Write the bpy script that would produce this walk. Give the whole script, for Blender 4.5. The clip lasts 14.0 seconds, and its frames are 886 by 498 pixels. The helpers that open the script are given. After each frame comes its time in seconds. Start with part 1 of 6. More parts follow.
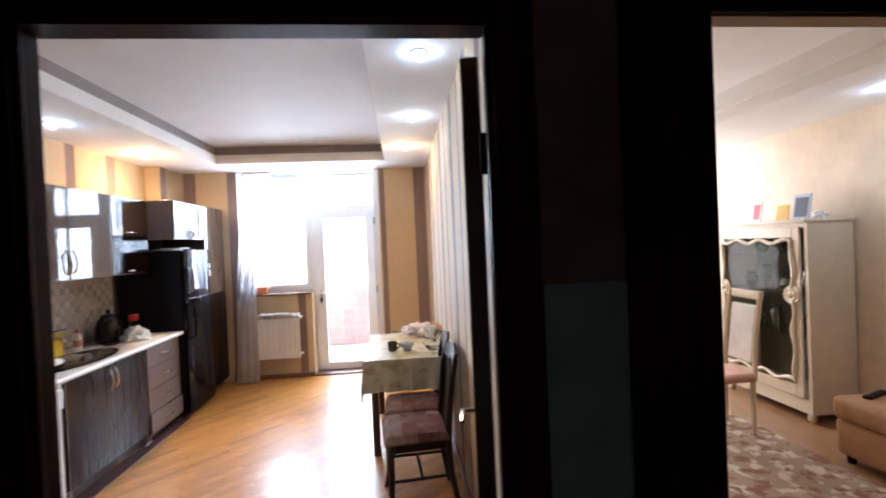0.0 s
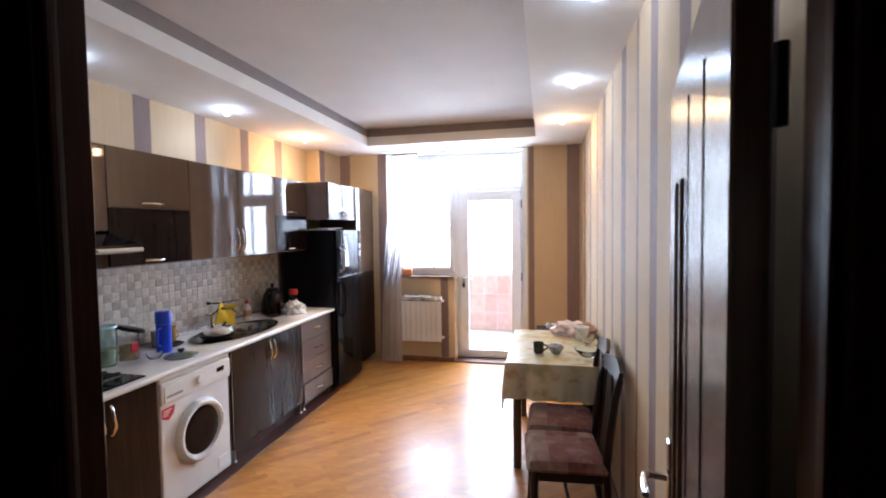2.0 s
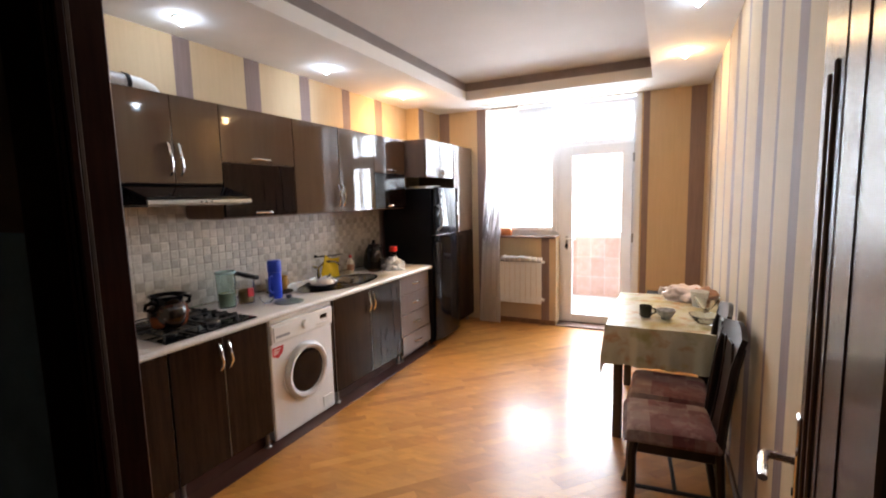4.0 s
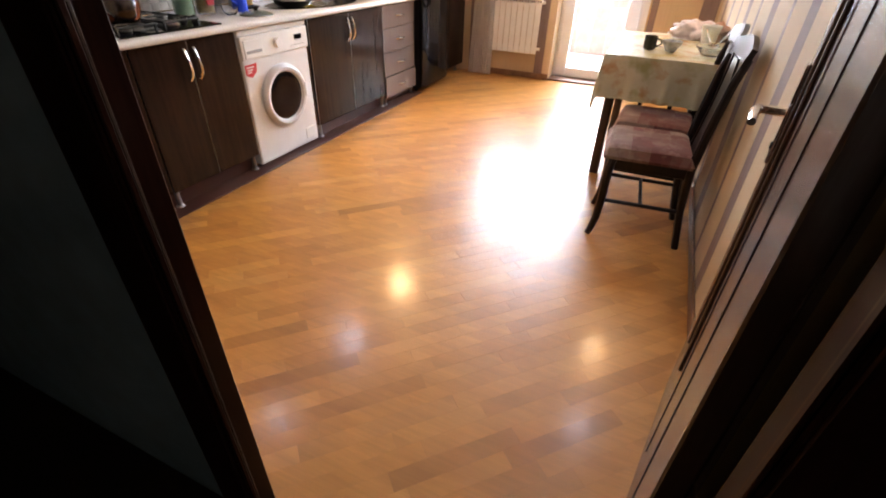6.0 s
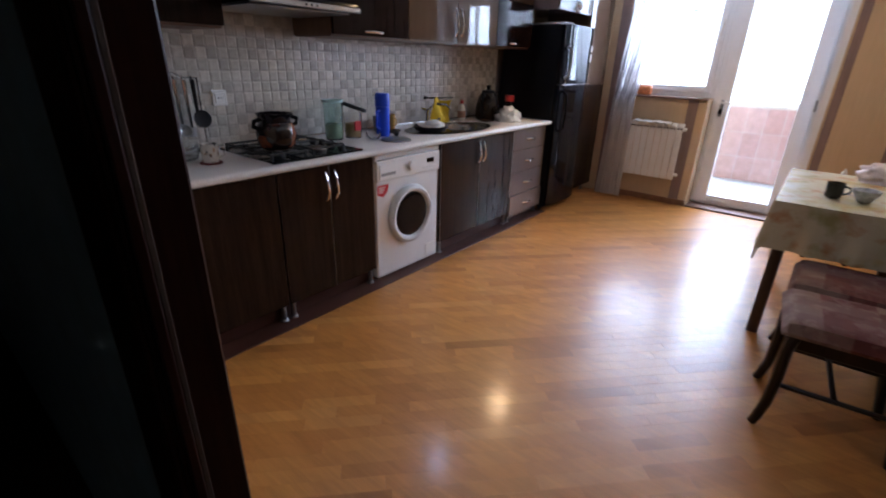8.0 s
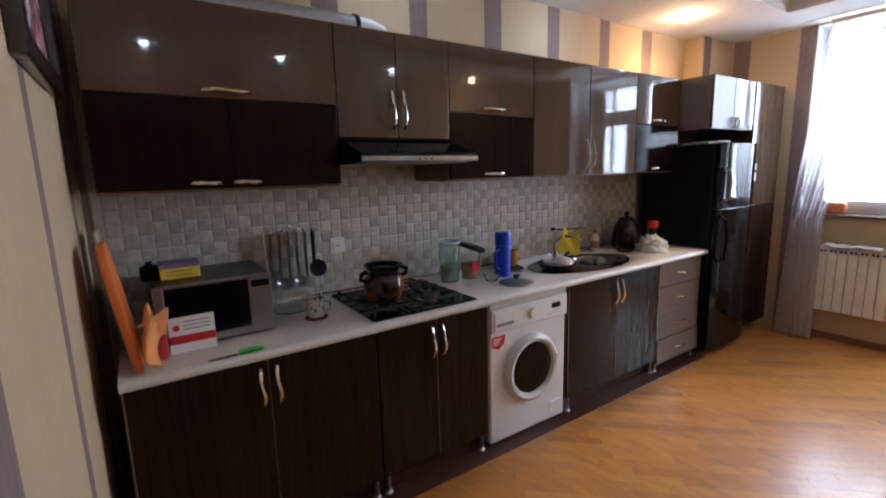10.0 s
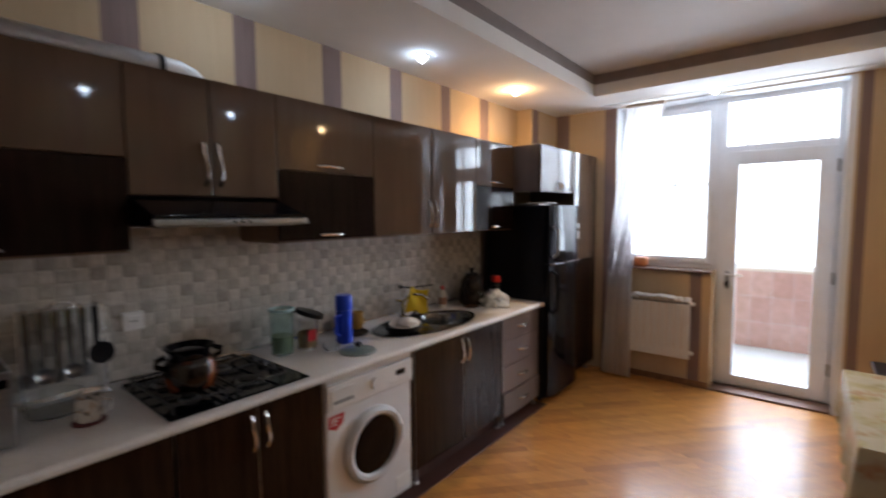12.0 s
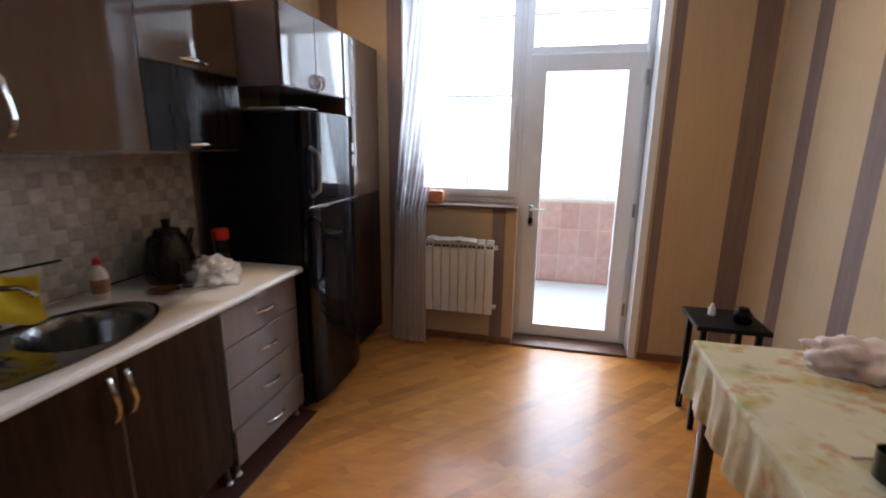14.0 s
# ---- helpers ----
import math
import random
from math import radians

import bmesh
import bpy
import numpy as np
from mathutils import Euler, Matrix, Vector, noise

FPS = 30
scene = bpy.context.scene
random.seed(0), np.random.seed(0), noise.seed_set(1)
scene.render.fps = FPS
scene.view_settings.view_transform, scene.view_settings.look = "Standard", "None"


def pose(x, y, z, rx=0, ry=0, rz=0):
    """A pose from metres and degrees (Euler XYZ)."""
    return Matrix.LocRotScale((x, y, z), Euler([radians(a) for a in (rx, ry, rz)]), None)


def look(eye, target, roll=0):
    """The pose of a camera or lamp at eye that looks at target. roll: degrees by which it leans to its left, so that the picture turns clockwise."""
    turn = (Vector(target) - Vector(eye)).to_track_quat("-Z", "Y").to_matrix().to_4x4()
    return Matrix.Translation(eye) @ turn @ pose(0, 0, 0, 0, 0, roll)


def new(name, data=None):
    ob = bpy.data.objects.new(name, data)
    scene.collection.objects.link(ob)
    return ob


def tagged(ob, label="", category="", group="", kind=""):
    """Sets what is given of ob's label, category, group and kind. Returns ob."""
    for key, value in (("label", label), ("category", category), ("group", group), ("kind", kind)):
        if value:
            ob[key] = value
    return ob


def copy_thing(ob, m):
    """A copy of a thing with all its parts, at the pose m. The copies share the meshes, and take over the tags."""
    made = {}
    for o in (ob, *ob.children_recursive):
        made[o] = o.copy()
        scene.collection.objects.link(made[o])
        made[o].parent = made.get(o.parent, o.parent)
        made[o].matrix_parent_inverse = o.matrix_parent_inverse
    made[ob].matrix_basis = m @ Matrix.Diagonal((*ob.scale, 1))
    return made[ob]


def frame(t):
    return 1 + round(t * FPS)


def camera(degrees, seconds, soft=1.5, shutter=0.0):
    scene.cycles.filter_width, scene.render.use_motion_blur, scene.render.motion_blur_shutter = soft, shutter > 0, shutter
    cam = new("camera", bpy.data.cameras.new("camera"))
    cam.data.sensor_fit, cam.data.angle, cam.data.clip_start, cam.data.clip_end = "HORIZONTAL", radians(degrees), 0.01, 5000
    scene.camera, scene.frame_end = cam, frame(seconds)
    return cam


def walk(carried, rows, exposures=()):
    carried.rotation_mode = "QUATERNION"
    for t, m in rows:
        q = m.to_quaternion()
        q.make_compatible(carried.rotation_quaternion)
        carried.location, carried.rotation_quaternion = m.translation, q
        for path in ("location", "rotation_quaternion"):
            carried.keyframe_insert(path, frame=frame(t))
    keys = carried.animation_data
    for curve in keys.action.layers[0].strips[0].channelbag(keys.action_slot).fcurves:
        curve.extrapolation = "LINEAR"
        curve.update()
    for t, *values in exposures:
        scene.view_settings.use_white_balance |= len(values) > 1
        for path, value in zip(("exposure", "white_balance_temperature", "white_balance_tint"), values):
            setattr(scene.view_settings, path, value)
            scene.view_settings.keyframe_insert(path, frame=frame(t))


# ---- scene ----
# camera and its walk
cam = camera(88.7, 14.0, soft=1.9, shutter=0.4)
PATH = [
    (0, (2.8, -0.435, 1.608), (2.987, 1.556, 1.584), -2.5),
    (0.5, (2.731, -0.474, 1.604), (2.76, 1.525, 1.542), -1.9),
    (1, (2.747, -0.381, 1.612), (2.638, 1.615, 1.528), -1.7),
    (1.5, (2.777, -0.185, 1.625), (2.446, 1.786, 1.552), -1.5),
    (2, (2.743, -0.026, 1.649), (2.307, 1.924, 1.562), -0.8),
    (2.2, (2.752, 0.021, 1.65), (2.247, 1.955, 1.579), -1.0),
    (4.3, (2.799, 0.118, 1.54), (1.877, 1.869, 1.214), -0.9),
    (4.5, (2.8, 0.121, 1.528), (1.908, 1.844, 1.042), -0.1),
    (5, (2.777, 0.089, 1.41), (1.987, 1.742, 0.608), 0.2),
    (5.5, (2.776, 0.065, 1.315), (2.046, 1.642, 0.325), 0.7),
    (6, (2.794, 0.07, 1.246), (2.124, 1.589, 0.131), 1.7),
    (6.5, (2.803, 0.083, 1.241), (2.161, 1.583, 0.085), 2.4),
    (7, (2.79, 0.133, 1.307), (2.056, 1.693, 0.293), 4.4),
    (7.5, (2.716, 0.189, 1.342), (1.77, 1.709, 0.451), 3.1),
    (8, (2.579, 0.304, 1.339), (1.419, 1.742, 0.573), 1.5),
    (8.5, (2.447, 0.435, 1.351), (1.14, 1.765, 0.628), 0.8),
    (8.7, (2.387, 0.493, 1.356), (0.972, 1.711, 0.638), 1.1),
    (10.8, (2.318, 0.673, 1.61), (0.685, 1.811, 1.412), -1.1),
    (11, (2.307, 0.682, 1.624), (0.695, 1.852, 1.443), -1.6),
    (11.5, (2.335, 0.742, 1.627), (0.793, 2.008, 1.49), -2.1),
    (12, (2.32, 0.861, 1.586), (1.062, 2.408, 1.433), -0.4),
    (12.5, (2.188, 1.066, 1.518), (1.344, 2.855, 1.223), 1.9),
    (13, (2.076, 1.314, 1.531), (1.468, 3.182, 1.158), 1.0),
    (13.5, (1.978, 1.729, 1.504), (1.435, 3.611, 1.098), 0.4),
    (14, (1.905, 2.162, 1.497), (1.448, 4.056, 1.047), 0.6),
]
EXPOSURES = [(0.0, 0.08, 5900, 15), (0.5, 0.36, 5900, 15), (1.0, 0.24, 5900, 15), (2.2, -0.14, 6050, 18), (4.5, -0.12, 7100, 18), (5.0, -0.16, 7150, 18), (5.5, 0.12, 7000, 18), (6.0, 0.52, 6850, 19), (6.5, 0.6, 6800, 19), (7.0, 0.08, 6450, 18), (7.5, -0.58, 5900, 19), (8.5, -0.65, 5600, 19), (8.7, -0.65, 5600, 19), (10.8, -0.9, 6300, 18), (11.5, -1.28, 6300, 18), (12.0, -1.15, 6500, 18), (12.5, -1.02, 6800, 17), (13.0, -1.03, 6700, 17), (14.0, -1.24, 6300, 18)]
walk(cam, [(t, look(eye, target, roll)) for t, eye, target, roll in PATH], EXPOSURES)

# world, sun, large lights
world = bpy.data.worlds.new("sky")
scene.world = world
world.use_nodes = True
wn = world.node_tree
sky = wn.nodes.new("ShaderNodeTexSky")
sky.sky_type, sky.sun_disc = "NISHITA", False
sky.sun_elevation, sky.sun_rotation = radians(48), radians(150)
sky.dust_density, sky.air_density = 4.0, 1.4
wn.nodes["Background"].inputs["Strength"].default_value = 0.15
wn.links.new(sky.outputs[0], wn.nodes["Background"].inputs["Color"])


def lamp(name, kind, at, aim, watts, colour, **more):
    data = bpy.data.lights.new(name, kind)
    data.energy, data.color = watts, colour
    for key, value in more.items():
        if key == "size":
            data.size = value
        elif key == "size_y":
            data.shape, data.size_y = "RECTANGLE", value
        elif key == "spot":
            data.spot_size, data.spot_blend, data.shadow_soft_size = radians(value), 0.9, 0.03
        elif key == "angle":
            data.angle = radians(value)
    ob = new(name, data)
    ob.matrix_world = look(at, aim)
    return ob


lamp("sun", "SUN", (3, 12, 9), (1.8, 4, 0), 0.5, (1.0, 0.96, 0.9), angle=12)
lamp("daylight_in_balcony_glazing", "AREA", (1.7, 7.36, 1.85), (1.7, 0, 1.85), 560, (0.74, 0.89, 1.0), size=3.4, size_y=1.8)
lamp("daylight_in_living_room", "AREA", (5.0, 5.40, 1.6), (5.0, 0, 1.4), 105, (1.0, 0.95, 0.88), size=1.8, size_y=1.6)

# materials


def material(name):
    m = bpy.data.materials.new(name)
    m.use_nodes = True
    nt = m.node_tree
    return m, nt, nt.nodes["Principled BSDF"]


def node(nt, kind, **inputs):
    n = nt.nodes.new(kind)
    for key, value in inputs.items():
        n.inputs[key.replace("_", " ")].default_value = value
    return n


def ramp(nt, fac, stops, constant=False):
    r = nt.nodes.new("ShaderNodeValToRGB")
    r.color_ramp.interpolation = "CONSTANT" if constant else "LINEAR"
    el = r.color_ramp.elements
    while len(el) < len(stops):
        el.new(0.5)
    for e, (p, c) in zip(el, sorted(stops)):
        e.position, e.color = p, (*c, 1)
    nt.links.new(fac, r.inputs[0])
    return r.outputs[0]


def mix(nt, fac, a, b, mode="MIX"):
    m = nt.nodes.new("ShaderNodeMix")
    m.data_type, m.blend_type = "RGBA", mode
    for sock, v in ((m.inputs[0], fac), (m.inputs[6], a), (m.inputs[7], b)):
        if isinstance(v, (int, float)):
            sock.default_value = v
        elif isinstance(v, tuple):
            sock.default_value = (*v, 1)
        else:
            nt.links.new(v, sock)
    return m.outputs[2]


def coords(nt, kind="Object", scale=(1, 1, 1), turn=0.0):
    tc = nt.nodes.new("ShaderNodeTexCoord") if kind != "World" else nt.nodes.new("ShaderNodeNewGeometry")
    mp = nt.nodes.new("ShaderNodeMapping")
    mp.inputs["Scale"].default_value = scale
    mp.inputs["Rotation"].default_value = (0, 0, turn)
    nt.links.new(tc.outputs["Position" if kind == "World" else kind], mp.inputs[0])
    return mp.outputs[0]


def noise_of(nt, vec, scale, detail=4.0, rough=0.6):
    n = node(nt, "ShaderNodeTexNoise", Scale=scale, Detail=detail, Roughness=rough)
    nt.links.new(vec, n.inputs["Vector"])
    return n.outputs["Fac"]


def bump(nt, bsdf, height, strength=0.2, distance=0.002):
    b = node(nt, "ShaderNodeBump", Strength=strength, Distance=distance)
    nt.links.new(height, b.inputs["Height"])
    nt.links.new(b.outputs[0], bsdf.inputs["Normal"])


def plain(name, colour, rough=0.5, metal=0.0, vary=0.12, scale=9.0, grain=180.0, relief=0.08, coat=0.0, dirt=0.0, dirt_colour=(0.1, 0.08, 0.06), spec=0.5):
    """Paint, plastic, metal: two scales of variation, fine relief and uneven gloss."""
    m, nt, b = material(name)
    v = coords(nt)
    big, fine = noise_of(nt, v, scale), noise_of(nt, v, grain, 2)
    lo, hi = tuple(c * (1 - vary) for c in colour), tuple(min(1, c * (1 + vary)) for c in colour)
    col = ramp(nt, big, [(0.3, lo), (0.7, hi)])
    if dirt:
        col = mix(nt, ramp(nt, noise_of(nt, v, scale * 2.3, 6), [(0.55, (0, 0, 0)), (0.75, (dirt,) * 3)]), col, dirt_colour)
    nt.links.new(col, b.inputs["Base Color"])
    r = node(nt, "ShaderNodeMapRange")
    r.inputs["To Min"].default_value, r.inputs["To Max"].default_value = max(0.02, rough * 0.8), min(1, rough * 1.2)
    nt.links.new(big, r.inputs["Value"])
    nt.links.new(r.outputs[0], b.inputs["Roughness"])
    b.inputs["Metallic"].default_value = metal
    b.inputs["Specular IOR Level"].default_value = spec
    b.inputs["Coat Weight"].default_value = coat
    b.inputs["Coat Roughness"].default_value = 0.06
    bump(nt, b, fine, relief)
    return m


def wood(name, dark, light, rough=0.3, axis="z", streaks=28.0, coat=0.3, random_tone=0.0, stretch=0.06, spec=0.5, relief=0.03):
    """Streaked wood or foil; the grain runs along axis."""
    m, nt, b = material(name)
    k = {"x": (stretch, 1, 1), "y": (1, stretch, 1), "z": (1, 1, stretch)}[axis]
    v = coords(nt, "Object", k)
    if random_tone:
        info = nt.nodes.new("ShaderNodeObjectInfo")
        sh = nt.nodes.new("ShaderNodeVectorMath")
        sh.operation = "ADD"
        mu = nt.nodes.new("ShaderNodeMath")
        mu.operation = "MULTIPLY"
        mu.inputs[1].default_value = 31.0
        nt.links.new(info.outputs["Random"], mu.inputs[0])
        nt.links.new(v, sh.inputs[0])
        nt.links.new(mu.outputs[0], sh.inputs[1])
        v = sh.outputs[0]
    a, c = noise_of(nt, v, streaks, 5, 0.65), noise_of(nt, v, streaks * 7, 3, 0.7)
    col = ramp(nt, a, [(0.32, dark), (0.68, light)])
    col = mix(nt, 0.25, col, ramp(nt, c, [(0.35, dark), (0.65, light)]))
    if random_tone:
        tone = ramp(nt, info.outputs["Random"], [(0, (1 - random_tone,) * 3), (0.5, (1, 0.98, 0.95)), (1, (1 + random_tone * 0.5, 1 + random_tone * 0.4, 1 + random_tone * 0.25))])
        col = mix(nt, 1.0, col, tone, "MULTIPLY")
    nt.links.new(col, b.inputs["Base Color"])
    r = node(nt, "ShaderNodeMapRange")
    even = relief < 0.01
    r.inputs["To Min"].default_value, r.inputs["To Max"].default_value = rough * (0.96 if even else 0.8), rough * (1.04 if even else 1.25)
    nt.links.new(a, r.inputs["Value"])
    nt.links.new(r.outputs[0], b.inputs["Roughness"])
    b.inputs["Coat Weight"].default_value, b.inputs["Coat Roughness"].default_value = coat, 0.05
    b.inputs["Specular IOR Level"].default_value = spec
    bump(nt, b, c, relief)
    return m


CREAM, MAUVE = (0.545, 0.405, 0.255), (0.235, 0.167, 0.152)


def wallpaper(name, axis, start, length, stripes, base=CREAM, stripe=MAUVE):
    """Striped vinyl wallpaper: stripes as (from, to) in metres along the world axis x or y."""
    m, nt, b = material(name)
    g = nt.nodes.new("ShaderNodeNewGeometry")
    sep = nt.nodes.new("ShaderNodeSeparateXYZ")
    nt.links.new(g.outputs["Position"], sep.inputs[0])
    mr = node(nt, "ShaderNodeMapRange")
    mr.inputs["From Min"].default_value, mr.inputs["From Max"].default_value = start, start + length
    nt.links.new(sep.outputs["XYZ".index(axis.upper())], mr.inputs["Value"])
    stops = [(0.0, (0, 0, 0))]
    for p, q in stripes:
        stops += [(max(0.0005, (p - start) / length), (1, 1, 1)), (min(1.0, (q - start) / length), (0, 0, 0))]
    mask = ramp(nt, mr.outputs[0], stops, constant=True)
    v = coords(nt, "World")
    a, c = noise_of(nt, v, 3.5), noise_of(nt, v, 260, 3)
    k = {"x": (40, 40, 2.5), "y": (40, 40, 2.5)}[axis]
    w = noise_of(nt, coords(nt, "World", k), 1.0, 4, 0.7)
    pale = mix(nt, 0.5, ramp(nt, a, [(0.3, tuple(x * 0.93 for x in base)), (0.7, tuple(x * 1.04 for x in base))]), ramp(nt, w, [(0.3, tuple(x * 0.9 for x in base)), (0.7, tuple(x * 1.06 for x in base))]))
    dark = ramp(nt, w, [(0.3, tuple(x * 0.85 for x in stripe)), (0.7, tuple(x * 1.12 for x in stripe))])
    nt.links.new(mix(nt, mask, pale, dark), b.inputs["Base Color"])
    b.inputs["Roughness"].default_value = 0.75
    b.inputs["Specular IOR Level"].default_value = 0.2
    bump(nt, b, c, 0.12, 0.0015)
    return m


def glow(name, colour, strength):
    m, nt, b = material(name)
    b.inputs["Base Color"].default_value = (0.8, 0.8, 0.8, 1)
    b.inputs["Emission Color"].default_value = (*colour, 1)
    b.inputs["Emission Strength"].default_value = strength
    return m


def clear(name, colour=(1, 1, 1), rough=0.02):
    m, nt, b = material(name)
    b.inputs["Base Color"].default_value = (*colour, 1)
    b.inputs["Roughness"].default_value = rough
    b.inputs["Transmission Weight"].default_value = 1.0
    b.inputs["IOR"].default_value = 1.45
    return m


def spotted(name, base, spots, scale=14.0, rough=0.45, thresholds=(0.56, 0.62)):
    """Printed cloth: a pale ground with soft coloured flecks of several tints."""
    m, nt, b = material(name)
    v = coords(nt, "World")
    col = ramp(nt, noise_of(nt, v, 5), [(0.3, tuple(x * 0.88 for x in base)), (0.7, base)])
    for n, tint in enumerate(spots):
        sh = coords(nt, "World")
        sh.node.inputs["Location"].default_value = (n * 3.7, n * 1.9, n * 0.6)
        f = ramp(nt, noise_of(nt, sh, scale * (1 + 0.2 * n), 3, 0.55), [(thresholds[0], (0, 0, 0)), (thresholds[1], (1, 1, 1))])
        col = mix(nt, f, col, tint)
    nt.links.new(col, b.inputs["Base Color"])
    b.inputs["Roughness"].default_value = rough
    bump(nt, b, noise_of(nt, v, 300, 2), 0.1)
    return m


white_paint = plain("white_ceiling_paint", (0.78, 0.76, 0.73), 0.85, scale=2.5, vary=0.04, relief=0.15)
# greyer than the border: the dimness of the raised field is in the colour
dimmed_ceiling = plain("dimmed_ceiling_paint", (0.62, 0.58, 0.55), 0.8, scale=2.0, vary=0.05, relief=0.12)
mauve_edge = plain("mauve_paint", (0.24, 0.2, 0.19), 0.6, vary=0.08)
plaster = plain("plaster", (0.55, 0.5, 0.44), 0.9)
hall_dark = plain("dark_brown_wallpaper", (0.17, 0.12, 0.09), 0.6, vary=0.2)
# teal raised in colour to stand in for faint light spilling into the hall
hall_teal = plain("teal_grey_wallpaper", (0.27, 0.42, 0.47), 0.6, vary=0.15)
living_paper = plain("beige_damask_wallpaper", (0.66, 0.53, 0.38), 0.5, vary=0.1, scale=5, relief=0.2)
door_wood = wood("dark_lacquered_door", (0.018, 0.0055, 0.0035), (0.044, 0.0145, 0.009), 0.34, "z", 22, 0.0, spec=0.07)
leaf_wood = wood("glossy_brown_door_leaf", (0.045, 0.02, 0.012), (0.09, 0.045, 0.027), 0.24, "z", 20, 0.0, spec=0.5)
dark_foil = wood("dark_zebrano_foil", (0.012, 0.006, 0.0042), (0.036, 0.019, 0.012), 0.17, "z", 34, 0.0, spec=0.12, relief=0.006)
dark_foil_flat = wood("dark_zebrano_foil_across", (0.005, 0.0025, 0.002), (0.018, 0.009, 0.0065), 0.12, "z", 34, 0.0, spec=0.12, relief=0.006)
taupe = wood("taupe_gloss_foil", (0.088, 0.053, 0.033), (0.102, 0.062, 0.040), 0.035, "z", 26, 0.0, relief=0.008)
# same taupe foil, lightened to carry the window's reflection in its colour
taupe_with_sheen = wood("taupe_gloss_foil_with_sheen", (0.15, 0.115, 0.105), (0.175, 0.135, 0.125), 0.06, "z", 26, 0.0)
carcass = wood("brown_carcass_board", (0.12, 0.065, 0.04), (0.19, 0.11, 0.07), 0.45, "z", 20, 0.1)
plinth_mat = plain("dark_red_brown_plinth", (0.06, 0.018, 0.011), 0.45)
worktop_mat = plain("white_speckled_worktop", (0.74, 0.72, 0.70), 0.3, scale=120, vary=0.1, grain=400, relief=0.03)
chrome = plain("chrome", (0.88, 0.88, 0.89), 0.1, 1.0, vary=0.03)
steel = plain("brushed_steel", (0.33, 0.33, 0.33), 0.3, 1.0, vary=0.08, scale=30)
sink_steel = plain("polished_sink_steel", (0.27, 0.27, 0.27), 0.16, 1.0, vary=0.12, scale=14, relief=0.02)
white_enamel = plain("white_enamel", (0.78, 0.79, 0.8), 0.25, vary=0.03, coat=0.3)
white_plastic = plain("white_plastic", (0.8, 0.8, 0.78), 0.35, vary=0.03)
pvc = plain("white_pvc_frame", (0.84, 0.86, 0.89), 0.3, vary=0.03)
black_gloss = plain("black_gloss", (0.003, 0.0035, 0.006), 0.06, vary=0.2, coat=0.0, relief=0.01, spec=0.22)
black_satin = plain("black_satin", (0.004, 0.004, 0.006), 0.4, vary=0.2, spec=0.2)
black_rubber = plain("black_rubber", (0.015, 0.015, 0.015), 0.7)
black_iron = plain("black_cast_iron", (0.012, 0.012, 0.012), 0.6)
chair_wood = wood("black_stained_wood", (0.007, 0.0035, 0.003), (0.022, 0.011, 0.009), 0.3, "z", 25, 0.1, spec=0.3)
table_wood = wood("dark_table_wood", (0.02, 0.01, 0.008), (0.06, 0.032, 0.022), 0.3, "z", 25, 0.4)
lamp_glow_cool = glow("cool_lamp", (0.7, 0.86, 1.0), 90)
lamp_glow_warm = glow("warm_lamp", (1.0, 0.72, 0.38), 90)
glass = clear("window_glass")
dark_glass = plain("dark_door_glass", (0.004, 0.004, 0.005), 0.06, coat=0.5)

# mesh helpers


def box(x0, y0, z0, x1, y1, z1, b=0.0, seg=1):
    bm = bmesh.new()
    bmesh.ops.create_cube(bm, size=1.0)
    for v in bm.verts:
        v.co = Vector(((x0 + x1) / 2 + v.co.x * (x1 - x0), (y0 + y1) / 2 + v.co.y * (y1 - y0), (z0 + z1) / 2 + v.co.z * (z1 - z0)))
    if b:
        bmesh.ops.bevel(bm, geom=bm.edges[:], offset=b, segments=seg, affect="EDGES", profile=0.5)
    return bm


def join(*bms):
    out = bms[0]
    for other in bms[1:]:
        me = bpy.data.meshes.new("tmp")
        other.to_mesh(me)
        out.from_mesh(me)
        bpy.data.meshes.remove(me)
        other.free()
    return out


def lathe(profile, n=24, at=(0, 0, 0)):
    """A turned body from (radius, height) pairs."""
    bm = bmesh.new()
    rings = []
    for r, z in profile:
        if r < 1e-5:
            rings.append([bm.verts.new((at[0], at[1], at[2] + z))])
        else:
            rings.append([bm.verts.new((at[0] + r * math.cos(2 * math.pi * k / n), at[1] + r * math.sin(2 * math.pi * k / n), at[2] + z)) for k in range(n)])
    for a, b in zip(rings, rings[1:]):
        for k in range(n):
            q = [a[k % len(a)], a[(k + 1) % len(a)], b[(k + 1) % len(b)], b[k % len(b)]]
            q = list(dict.fromkeys(q))
            if len(q) > 2:
                bm.faces.new(q)
    bmesh.ops.recalc_face_normals(bm, faces=bm.faces[:])
    return bm


